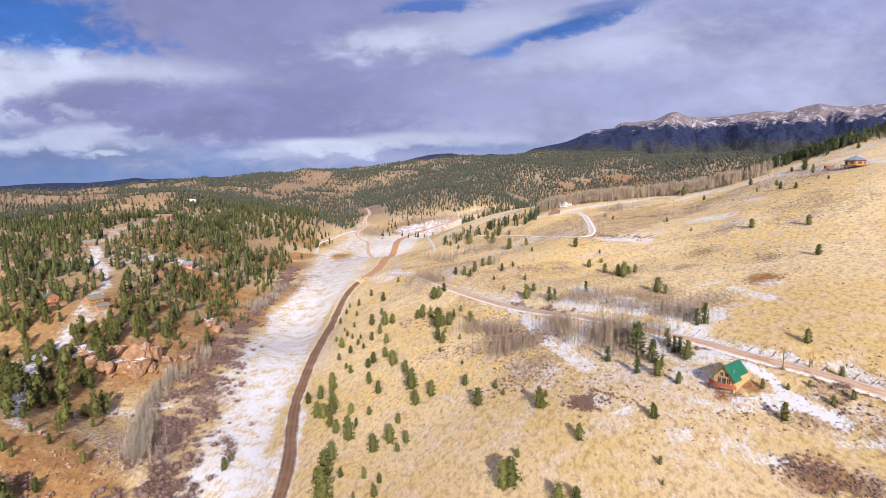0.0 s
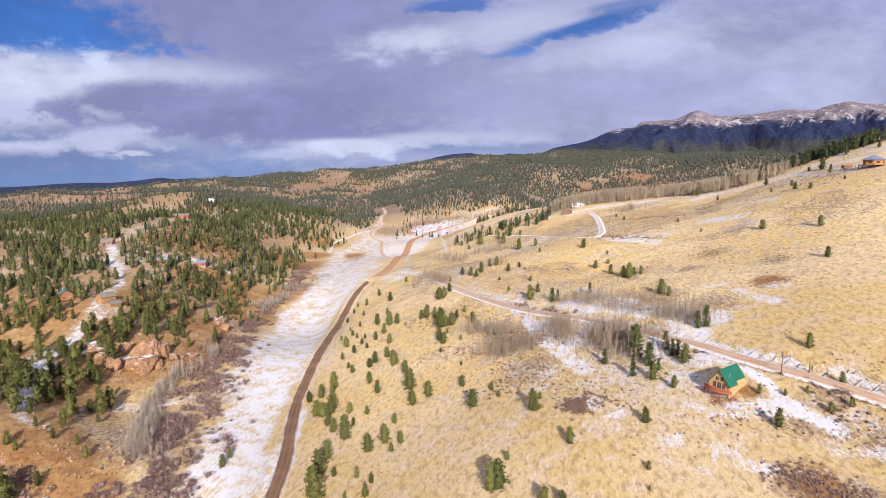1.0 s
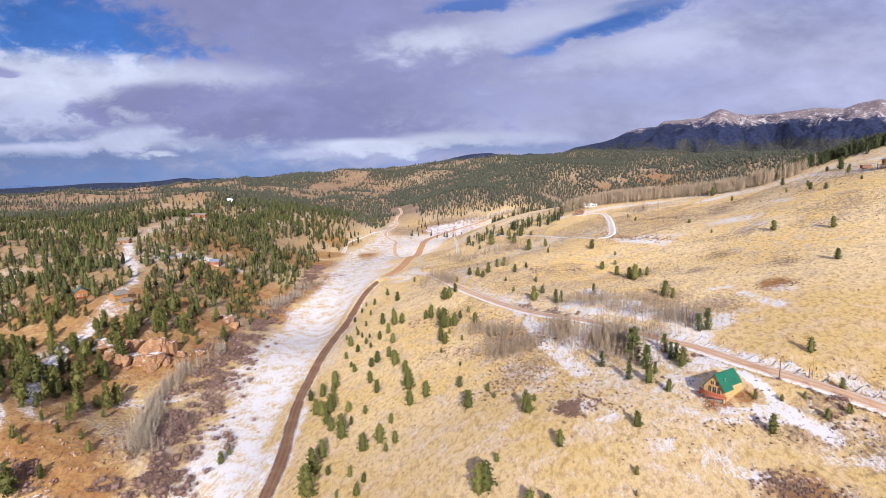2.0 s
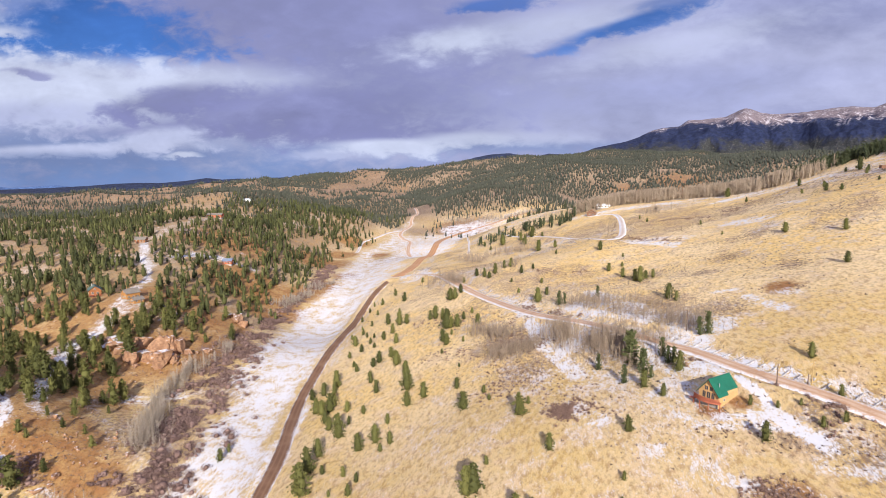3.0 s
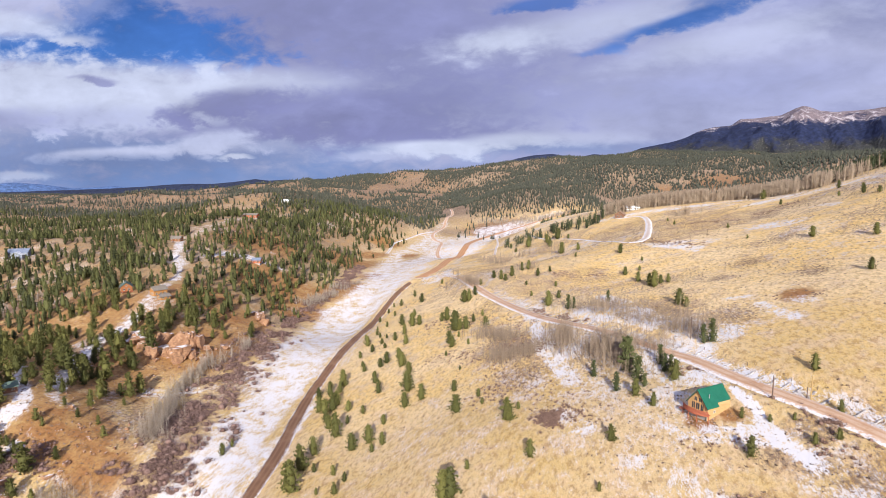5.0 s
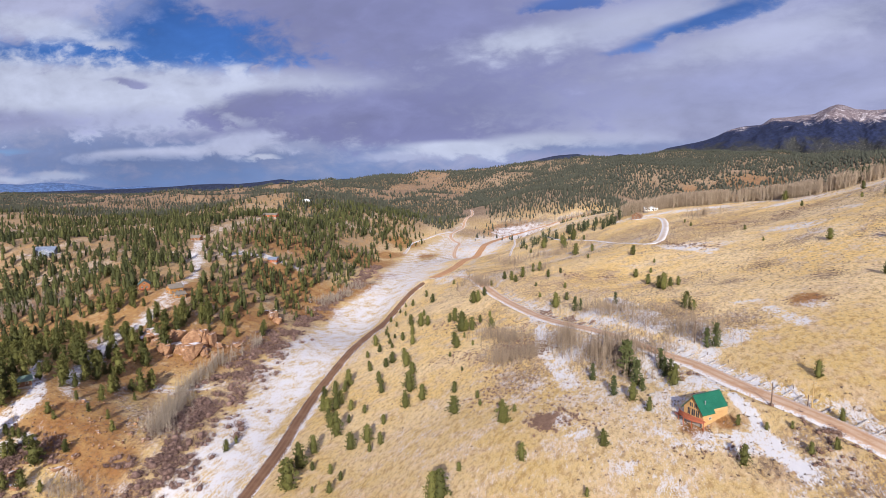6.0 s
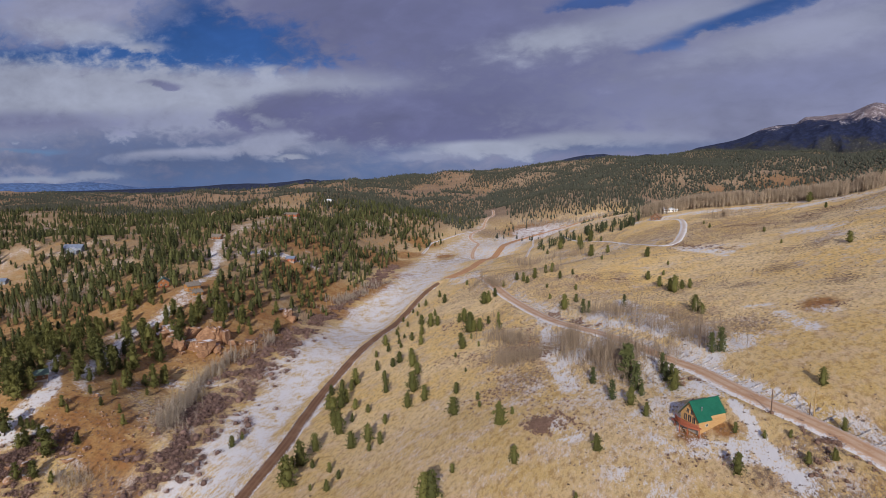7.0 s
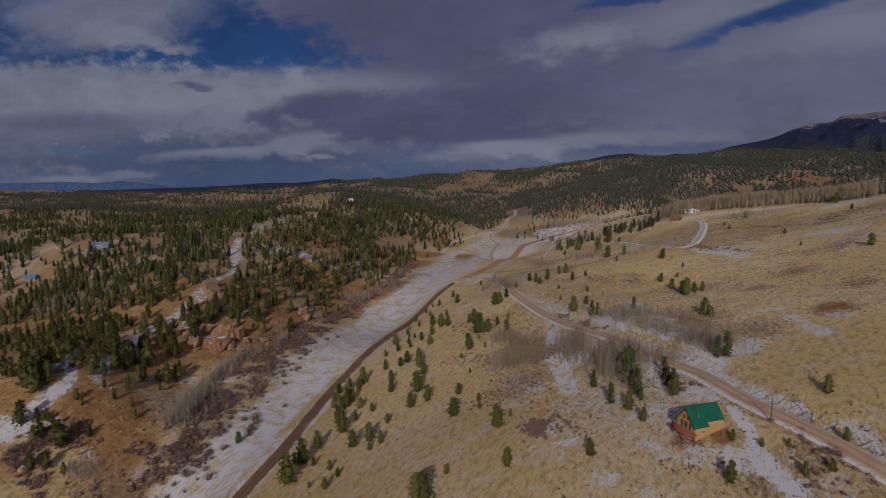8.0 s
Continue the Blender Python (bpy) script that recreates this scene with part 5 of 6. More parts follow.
def thick_bush(seed, count=90):
    """A dense rounded bush of fine twigs, one metre high."""
    rng = np.random.default_rng(seed + 3000)
    ways = rng.normal(0, 1, (count, 3))
    ways[:, 2] = np.abs(ways[:, 2]) * 0.9 + 0.15
    ways /= np.linalg.norm(ways, axis=1)[:, None]
    lobes = 1 + 0.22 * np.sin(3 * np.arctan2(ways[:, 1], ways[:, 0]) + seed)
    tips = blades(rng, ways * np.array([0.66, 0.66, 0.80]) * (lobes * rng.uniform(0.55, 1, count))[:, None], ways, 0.105, 1)
    heart = crown_core(rng, 0.60, 0.0, 0.42, 2, 6, (0, 0), 0.80)
    points, faces = joined([twig_bush(seed, 12, 0.75)[0], tips, (heart[0] * np.array([1, 1, 0.50]), heart[1])])
    return [(points * np.array([1.5, 1.5, 0.8]), faces)]


ASPENS = [bare_tree(700 + k, 46, 0.23, 0.12, 0.42) for k in range(6)]
FAR_ASPENS = [bare_tree(720 + k, 30, 0.27, 0.15, 0.9) for k in range(5)]
BUSHES = [thick_bush(740 + k) for k in range(5)]
LOW_BUSHES = [thick_bush(750 + k, 44) for k in range(5)]


def grove(name, label, spots, kinds=ASPENS, seed=31, mat=ASPEN):
    stand(name, label, "tree grove", spots, kinds, [mat], seed)


grove("aspen_grove", "leafless grey-tan aspen grove beside the gravel road", np.concatenate([
    band(wood_rng, [(53, 252), (58, 240), (66, 231), (76, 219), (79, 209)], 8, 640, 5, 9.5), band(wood_rng, [(88, 232), (92, 226)], 4, 35, 5, 8)]), seed=31, mat=GROVE_ASPEN)
grove("aspen_grove", "leafless aspen thicket in a hollow with brown grass", np.concatenate([
    band(wood_rng, [(10, 284), (22, 271), (32, 262)], 6, 220, 4.5, 7.5), band(wood_rng, [(21, 247), (31, 241), (41, 237)], 6, 340, 4, 7)]), seed=32, mat=GROVE_ASPEN)
grove("aspen_grove", "leafless aspens over snow above the road", np.concatenate([
    band(wood_rng, [(60, 297), (72, 285), (84, 269), (96, 251), (104, 245)], 9, 430, 4, 7), band(wood_rng, [(98, 238), (106, 232), (112, 228)], 5, 90, 5, 9)]), seed=33, mat=GROVE_ASPEN)
grove("aspen_grove", "pale leafless aspens at the road fork", band(wood_rng, [(-27, 402), (-17, 409), (-5, 390)], 7, 190, 6, 10), seed=34, mat=GROVE_ASPEN)
grove("aspen_grove", "leafless aspens in the draw below the drive", np.concatenate([
    band(wood_rng, [(-12, 545), (6, 500), (22, 520), (50, 505)], 9, 280, 5, 9), band(wood_rng, [(28, 402), (38, 395)], 5, 40, 4, 8)]), seed=35, mat=GROVE_ASPEN)
grove("aspen_grove", "grey leafless aspens along the foot of the bank", np.concatenate([
    band(wood_rng, [(-119.9, 207.4), (-132.1, 232.9), (-142.3, 259.7), (-144, 277), (-144, 300)], 5, 360, 6, 10), band(wood_rng, [(-161.1, 427.4), (-155.9, 460.3), (-151.1, 485.1), (-136.6, 539.6)], 4, 300, 4, 6.5), band(wood_rng, [(-140.6, 309.5), (-142.6, 327.4)], 4, 60, 5, 8),
    band(wood_rng, [(-133, 164), (-128, 170), (-123, 176)], 4.5, 110, 4, 6.5), band(wood_rng, [(-158.4, 234.2), (-158.4, 223.2)], 4, 40, 3, 5)]), seed=36)
grove("aspen_grove", "long belt of leafless aspens across the hillside", np.concatenate([
    band(wood_rng, [(109.9, 593), (130, 592), (151.6, 588.1), (178, 574), (205, 568), (226, 552), (244, 532), (262, 515)], 10, 3400, 11, 14),
    band(wood_rng, [(266, 510), (278, 500), (288, 496)], 7, 200, 10, 13.5), band(wood_rng, [(280, 550), (310, 540), (360, 530), (373, 453.8)], 16, 500, 4.5, 7),
    band(wood_rng, [(153.6, 515.9), (166.2, 506.5)], 8, 60, 5, 8)]), FAR_ASPENS, 37, BELT_ASPEN)
grove("aspen_grove", "bare grey aspens along the edge of the valley", np.concatenate([
    band(wood_rng, [(-165.3, 456.9), (-153.9, 489.6), (-157.1, 520.6)], 7, 200, 4, 7), band(wood_rng, [(-71.8, 1027.1), (-18.9, 1001.7), (39.9, 988.6), (88, 1005.5)], 12, 420, 6, 9),
    band(wood_rng, [(-326.4, 305.3), (-345, 320), (-333.7, 353.5)], 14, 200, 4, 7)]), FAR_ASPENS, 38)

stand("willow_thicket", "reddish-brown leafless willow thicket along the creek", "shrub", np.concatenate([
    band(wood_rng, [(-104, 165), (-108.4, 195.6), (-116, 227.9), (-124.4, 260.1), (-127.8, 283), (-132.5, 307.3), (-138, 345)], 15, 400, 2.2, 4.6),
    band(wood_rng, [(-102, 175), (-108, 217.9), (-119.1, 258.3), (-122.5, 297.3)], 12, 300, 1.2, 3.0),
    band(wood_rng, [(-138, 345), (-153.3, 424.9), (-157.7, 463.4), (-153.4, 520.6), (-175, 640)], 7, 560, 2.0, 4.2),
    band(wood_rng, [(-137, 156), (-146, 160), (-155, 161), (-152, 171), (-146, 178)], 5, 230, 1.2, 3.2), band(wood_rng, [(-124, 160), (-116, 176), (-122, 184)], 6, 90, 1.0, 2.6)]), BUSHES, [WILLOW], 41)
stand("brush_patch", "low dark brown brush on the grassy slope", "shrub", np.concatenate([
    band(wood_rng, [(48, 184), (51, 182.5), (54, 181)], 3.9, 380, 0.6, 1.4), band(wood_rng, [(40, 312), (48, 296), (56, 284), (61.7, 272.5)], 3, 60, 1.0, 2.0),
    band(wood_rng, [(110, 178), (116, 170), (122, 162)], 3.5, 34, 0.9, 2.0), band(wood_rng, [(114, 162), (120, 153), (126, 146)], 5, 46, 0.6, 1.5), band(wood_rng, [(90, 138), (95, 133), (99, 128), (104, 123)], 4, 170, 0.5, 1.3),
    band(wood_rng, [(86, 160), (92, 158), (97, 160)], 3, 40, 0.6, 1.1), band(wood_rng, [(26.1, 264.8), (34.1, 250.2), (43.8, 242.4)], 8, 200, 0.6, 1.4),
    band(wood_rng, [(90, 200), (97, 199)], 2, 25, 0.8, 1.6), band(wood_rng, [(140.7, 253.4), (150.7, 243.9)], 4, 60, 0.5, 1.0), band(wood_rng, [(153.4, 463.4), (187.2, 436.3), (220.9, 459.5)], 8, 160, 0.6, 1.3), band(wood_rng, [(109, 438.3), (121.5, 407.2), (140.3, 381.4)], 6, 120, 0.6, 1.3), band(wood_rng, [(52.2, 377.5), (64.2, 358.8), (80.3, 352.1)], 5, 90, 0.6, 1.2)]), LOW_BUSHES, [BRUSH], 42)


def sage_ground(x, y):
    line = valley_line(y)
    right = smooth((x - line - 45) / 30)
    snow, earth, scrub, pale, heath = zones(x, y)
    west = smooth((line - 14 - x) / 20) * 0.8
    return np.clip((0.04 + 0.5 * smooth((fbm(x, y, 40, 331, 4) - 0.52) / 0.12) + scrub * 0.8 + 0.25 * smooth((y - 290) / 60) * smooth((fbm(x, y, 22, 337, 3) - 0.45) / 0.15)) * right + west, 0, 1)


def low_clump(seed, count):
    """A low rounded clump of leaves and twigs, one metre high."""
    rng = np.random.default_rng(seed)
    ways = rng.normal(0, 1, (count, 3))
    ways[:, 2] = np.abs(ways[:, 2]) + 0.2
    ways /= np.linalg.norm(ways, axis=1)[:, None]
    return [blades(rng, ways * np.array([0.55, 0.55, 0.6]) * rng.uniform(0.4, 1, (count, 1)), ways, 0.62, 1)]


TUFTS = [low_clump(760 + k, 9) for k in range(6)]
stand("slope_shrubs", "small dark leafless shrubs dotted below the aspen groves", "shrub", np.concatenate([
    band(wood_rng, [(-8, 264), (4, 265), (20, 240), (27, 225)], 9, 130, 0.5, 1.3), band(wood_rng, [(22, 212), (41, 216), (50, 202), (56, 208)], 8, 170, 0.5, 1.3),
    band(wood_rng, [(-26, 330), (0, 316), (20, 300), (34, 280)], 10, 120, 0.6, 1.4), band(wood_rng, [(48, 190), (58, 186), (62, 176)], 7, 60, 0.4, 1.0)]), LOW_BUSHES, [BRUSH], 44)
stand("sagebrush", "low dark sagebrush scattered over the dry grass", "shrub", np.concatenate([
    scatter(wood_rng, 44000, (-70, 300), (110, 540), sage_ground, 1.3, 0.28, 0.85), scatter(wood_rng, 9000, (-230, -90), (150, 420), sage_ground, 1.5, 0.35, 1.0)]), TUFTS, [SAGE], 43)


# ---- rocks ----
def rock_material():
    mat, n, shader = material("red_granite_snowy", 0.95)
    where = n.add("ShaderNodeNewGeometry").outputs["Position"]
    coarse, fine = n.noise(where, 0.35, 5.0, 0.6), n.noise(where, 2.2, 5.0, 0.65)
    seam = n.noise(n.scaled(where, 0.6, 0.6, 3.0), 1.0, 4.0, 0.6)
    colour = n.mix(n.ramp(coarse, 0.38, 0.62), (0.27, 0.145, 0.085), (0.43, 0.25, 0.145))
    colour = n.mix(n.math("MULTIPLY", n.ramp(fine, 0.5, 0.66), 0.5), colour, (0.22, 0.14, 0.10))
    colour = n.mix(n.math("MULTIPLY", n.ramp(seam, 0.56, 0.62), 0.6), colour, (0.14, 0.085, 0.06))
    up = n.add("ShaderNodeSeparateXYZ", n.add("ShaderNodeNewGeometry").outputs["Normal"]).outputs[2]
    cap = n.math("ADD", up, n.math("MULTIPLY", n.math("SUBTRACT", coarse, 0.5), 0.9))
    colour = n.mix(n.math("MULTIPLY", n.ramp(cap, 0.93, 1.02), 0.9), colour, (0.80, 0.80, 0.84))
    n.feed(shader.inputs["Base Color"], colour)
    bump(n, shader, n.math("ADD", fine, coarse), 0.8, 0.25)
    return mat


ROCK_SNOWY = rock_material()


def rock_mesh(seed, detail=4):
    """A weathered block about one metre across, with split faces and worn edges."""
    rng = random.Random(seed)
    bm = bmesh.new()
    bmesh.ops.create_icosphere(bm, subdivisions=detail, radius=0.62)
    cuts = []
    for k in range(13):
        way = Vector((rng.gauss(0, 1), rng.gauss(0, 1), rng.gauss(0, 0.8))).normalized()
        cuts.append((way, rng.uniform(0.27, 0.40)))
    cuts.append((Vector((0.05, 0.02, 1)).normalized(), 0.36))
    splits = [(Vector((rng.gauss(0, 1), rng.gauss(0, 1), rng.gauss(0, 0.3))).normalized(), rng.uniform(-0.18, 0.18)) for k in range(3)]
    steps = rng.uniform(2.2, 3.4)
    for v in bm.verts:
        ledge = math.floor(v.co.z * steps * 2.2 + rng.uniform(-0.05, 0.05)) / (steps * 2.2)
        v.co.xy *= 1.0 + 0.045 * math.sin(ledge * 41.0 + seed)
        for way, reach in cuts:
            over = v.co.dot(way) - reach
            if over > 0:
                v.co -= way * over
        for way, offset in splits:
            near = abs(v.co.dot(way) - offset)
            if near < 0.035:
                v.co *= 0.86
        v.co += v.co.normalized() * 0.045 * noise.fractal(v.co * 3.4 + Vector((seed * 7.1, 0, 0)), 1.0, 2.0, 3)
    mesh = bpy.data.meshes.new("boulder")
    bm.to_mesh(mesh)
    bm.free()
    mesh.materials.append(ROCK_SNOWY)
    return mesh


ROCK_MESHES = [rock_mesh(k) for k in range(7)]


def boulder(x, y, size, squash, k, label, group="boulders on the red bank"):
    ob = new("boulder", ROCK_MESHES[k % 7])
    ob.matrix_basis = Matrix.LocRotScale((x, y, land_at(x, y) + size * squash * 0.18), Euler((0.1 * math.sin(k * 3.1), 0.1 * math.cos(k * 1.7), k * 2.1)), Vector((size, size * 0.8, size * squash)))
    tagged(ob, label, "rock", group)


OUTCROP = [(-193, 291, 15, 0.34, 4), (-180.5, 297, 11, 0.55, 5), (-168, 300, 13.5, 0.62, 0), (-163, 306, 9, 0.7, 1), (-162, 284.5, 11, 0.68, 2), (-175.3, 280, 9, 0.6, 3), (-169.8, 284, 7, 0.75, 6),
           (-156.2, 302.8, 6, 0.5, 7), (-172, 306, 8, 0.5, 8), (-148.5, 312.5, 6, 0.35, 9), (-162.5, 379, 11, 0.42, 10), (-156.5, 374, 7.5, 0.5, 24), (-168.5, 383, 7, 0.45, 11), (-186, 286, 7, 0.5, 12), (-158, 291, 6, 0.7, 13)]
LOW_ROCKS = [(-147.6, 165, 6.5, 0.55, 12), (-146.6, 156.7, 5.5, 0.6, 13), (-149.7, 154.7, 5, 0.5, 14), (-143, 161, 4.5, 0.55, 15), (-137.4, 181.4, 4.2, 0.6, 16), (-138.4, 173.9, 4.2, 0.5, 17), (-151, 160, 5, 0.5, 24),
             (-156.9, 205.3, 2.8, 0.9, 18), (-140.3, 195.9, 1.8, 0.7, 19), (-134.3, 210.4, 2.6, 0.7, 20), (-130.6, 203, 2.4, 0.6, 21), (-129.3, 197.5, 2.2, 0.6, 22), (-130.1, 193.2, 1.8, 0.6, 23), (-123.5, 202.7, 2.6, 0.7, 25), (-136.5, 178, 2.6, 0.6, 26)]
for x, y, size, squash, k in OUTCROP:
    boulder(x, y, size * 1.35, squash * 1.4, k, "large weathered red granite boulder dusted with snow")
scatter_rock = random.Random(12)
for k in range(34):
    x, y = -165 + scatter_rock.gauss(0, 11), 289 + scatter_rock.gauss(0, 9)
    boulder(x, y, scatter_rock.uniform(2.0, 4.6), scatter_rock.uniform(0.5, 1.0), 30 + k, "broken red granite block among larger boulders")
for x, y, size, squash, k in LOW_ROCKS:
    boulder(x, y, size, squash, k, "reddish boulder with a cap of snow in grass")
rock_rng = random.Random(4)
SMALL_ROCK = rock_mesh(77, 1)
pebbles = []
for k in range(320):
    if k < 150:
        x, y = -150 + rock_rng.gauss(0, 16), 262 + rock_rng.gauss(0, 34)
    elif k < 240:
        x, y = -142 + rock_rng.gauss(0, 9), 188 + rock_rng.gauss(0, 12)
    else:
        s = rock_rng.random()
        x, y = -146 - 30 * s + rock_rng.gauss(0, 7), 320 + 130 * s + rock_rng.gauss(0, 9)
    pebbles.append((x, y, rock_rng.uniform(0.5, 1.7)))
rubble_points = np.array([v.co[:] for v in SMALL_ROCK.vertices])
rubble_faces = np.array([p.vertices[:] for p in SMALL_ROCK.polygons])
stand("rubble", "scattered small red stones with snow on the bank", "stones", pebbles, [[(rubble_points + [0, 0, 0.12], rubble_faces)]], [ROCK_SNOWY], 51)
# the rough stone bank along the upper edge of the gravel road
bank_spots = []
for k in range(1500):
    j = rock_rng.randrange(40, len(GREY_ROAD) - 30)
    d = GREY_ROAD[j + 1] - GREY_ROAD[j]
    d /= np.linalg.norm(d)
    off = rock_rng.uniform(3.6, 8.5)
    bank_spots.append((GREY_ROAD[j][0] - d[1] * off, GREY_ROAD[j][1] + d[0] * off, rock_rng.uniform(0.4, 1.3)))
STONE_GREY = surface("roadside_stone", (0.16, 0.13, 0.12), (0.60, 0.57, 0.56), 1.0, 0.95, 0.05)
stand("roadside_stones", "grey stones heaped along the upper edge of the gravel road", "stones", bank_spots, [[(rubble_points + [0, 0, 0.15], rubble_faces)]], [STONE_GREY], 52)

# ---- buildings ----
LOG_TAN = surface("honey_log_wall", (0.47, 0.28, 0.12), (0.60, 0.385, 0.185), 1.2, 0.7, 0.03, (0.4, 0.4, 5.0))
LOG_ORANGE = surface("orange_log_wall", (0.25, 0.09, 0.035), (0.36, 0.15, 0.06), 1.2, 0.7, 0.03, (0.4, 0.4, 5.0))
LOG_YELLOW = surface("yellow_stained_wall", (0.36, 0.16, 0.05), (0.48, 0.24, 0.075), 1.2, 0.7, 0.03, (0.4, 0.4, 5.0))
WOOD_RED = surface("red_cedar_wall", (0.42, 0.10, 0.045), (0.55, 0.17, 0.08), 1.2, 0.75, 0.03, (0.4, 0.4, 5.0))
WOOD_BROWN = surface("brown_plank_wall", (0.15, 0.075, 0.045), (0.25, 0.135, 0.085), 1.2, 0.8, 0.03, (4.0, 4.0, 0.4))
DECK_RED = surface("red_brown_deck", (0.30, 0.085, 0.05), (0.44, 0.15, 0.085), 0.8, 0.7, 0.02, (0.5, 4.0, 4.0))
ROOF_GREEN = surface("green_metal_roof", (0.013, 0.118, 0.074), (0.022, 0.160, 0.102), 2.5, 0.38, 0.01, metal=0.1)
ROOF_DULL = surface("dull_green_roof", (0.075, 0.12, 0.095), (0.13, 0.18, 0.15), 2.0, 0.6, 0.02)
ROOF_GREY = surface("grey_brown_shingle", (0.16, 0.135, 0.11), (0.27, 0.235, 0.20), 1.0, 0.9, 0.03)
ROOF_TAN = surface("rusty_tan_roof", (0.27, 0.165, 0.10), (0.36, 0.235, 0.155), 1.5, 0.85, 0.03)
ROOF_BLUE = surface("blue_grey_metal_roof", (0.14, 0.17, 0.24), (0.24, 0.28, 0.37), 2.0, 0.4, 0.01)
ROOF_SNOW = surface("snow_covered_roof", (0.55, 0.60, 0.68), (0.82, 0.83, 0.86), 3.0, 0.8, 0.05)
WALL_WHITE = surface("white_siding", (0.70, 0.70, 0.70), (0.80, 0.80, 0.79), 1.5, 0.7, 0.01)
WALL_SLATE = surface("slate_blue_siding", (0.20, 0.23, 0.29), (0.30, 0.34, 0.40), 1.5, 0.8, 0.01)
CONCRETE = surface("grey_foundation", (0.30, 0.27, 0.24), (0.42, 0.39, 0.36), 1.0, 0.95, 0.02)
TRIM_DARK = surface("dark_window_frame", (0.10, 0.06, 0.04), (0.16, 0.10, 0.07), 0.5, 0.6, 0.01)
TRIM_PALE = surface("pale_window_frame", (0.52, 0.46, 0.36), (0.64, 0.58, 0.48), 0.5, 0.6, 0.01)
METAL = surface("galvanised_metal", (0.42, 0.43, 0.45), (0.58, 0.59, 0.60), 0.5, 0.4, 0.01, metal=0.8)
POLE_WOOD = surface("brown_pole_wood", (0.10, 0.065, 0.05), (0.19, 0.13, 0.10), 0.5, 0.9, 0.02, (4, 4, 0.4))
POLE_TAN = surface("yellowed_pole_wood", (0.36, 0.24, 0.10), (0.48, 0.34, 0.16), 0.5, 0.9, 0.02, (4, 4, 0.4))
glass, glass_nodes, glass_shader = material("dark_window_glass", 0.06)
glass_shader.inputs["Base Color"].default_value = (0.05, 0.06, 0.075, 1)
glass_shader.inputs["Specular IOR Level"].default_value = 0.6


def part(name, bm, mat, parent, label=""):
    mesh = bpy.data.meshes.new(name)
    bmesh.ops.recalc_face_normals(bm, faces=bm.faces[:])
    bm.to_mesh(mesh)
    bm.free()
    mesh.materials.append(mat)
    ob = new(name, mesh)
    ob.parent = parent
    return tagged(ob, label) if label else ob


def block(bm, low, high, turn=None):
    """A box from corner to corner, turned about its own base if asked."""
    m = Matrix.Translation([(a + b) / 2 for a, b in zip(low, high)]) @ Matrix.Diagonal((*[b - a for a, b in zip(low, high)], 1))
    bmesh.ops.create_cube(bm, size=1, matrix=(turn @ m) if turn else m)


def prism(bm, outline, start, end, axis=0):
    """A closed outline drawn out along x (axis 0, outline in y, z) or z (axis 2, outline in x, y)."""
    rings = []
    for s in (start, end):
        rings.append([bm.verts.new((s, a, b) if axis == 0 else (a, b, s)) for a, b in outline])
    n = len(outline)
    for k in range(n):
        bm.faces.new((rings[0][k], rings[0][(k + 1) % n], rings[1][(k + 1) % n], rings[1][k]))
    bm.faces.new(rings[0][::-1]), bm.faces.new(rings[1])


def shape(kind, *args, **more):
    bm = bmesh.new()
    kind(bm, *args, **more)
    return bm


def house_root(name, x, y, turn, label, category="house", lift=0.0):
    root = tagged(new(name), label, category)
    root.matrix_basis = pose(x, y, land_at(x, y) + lift, 0, 0, turn)
    return root


def window(parent, centre, width, tall, face, frame_mat=TRIM_PALE, bars=1):
    """A window on a wall: face is the way it looks out: '-x', '+x', '-y' or '+y'."""
    turn = {"-x": 0, "+x": math.pi, "-y": math.pi / 2, "+y": -math.pi / 2}[face]
    m = Matrix.Translation(centre) @ Matrix.Rotation(turn, 4, "Z")
    bm = bmesh.new()
    t, d = 0.09, 0.10
    for low, high in (((-d, -width / 2, -tall / 2), (0.05, -width / 2 + t, tall / 2)), ((-d, width / 2 - t, -tall / 2), (0.05, width / 2, tall / 2)),
                      ((-d, -width / 2 + t, tall / 2 - t), (0.05, width / 2 - t, tall / 2)), ((-d, -width / 2 + t, -tall / 2), (0.05, width / 2 - t, -tall / 2 + t))):
        block(bm, low, high, m)
    for k in range(bars):
        at = -width / 2 + width * (k + 1) / (bars + 1)
        block(bm, (-d * 0.7, at - 0.03, -tall / 2 + t), (0.04, at + 0.03, tall / 2 - t), m)
    frame_ob = part("window", bm, frame_mat, parent)
    part("pane", shape(block, (-0.03, -width / 2 + t, -tall / 2 + t), (0.03, width / 2 - t, tall / 2 - t), m), glass, frame_ob)


def roof_slab(bm, length, half, ridge, eave, thick, over):
    """Two sloping slabs that meet at the ridge."""
    for side in (-1, 1):
        outline = [(0, ridge), (side * half, eave), (side * half, eave - thick), (0, ridge - thick)]
        prism(bm, outline, -length / 2 - over, length / 2 + over)


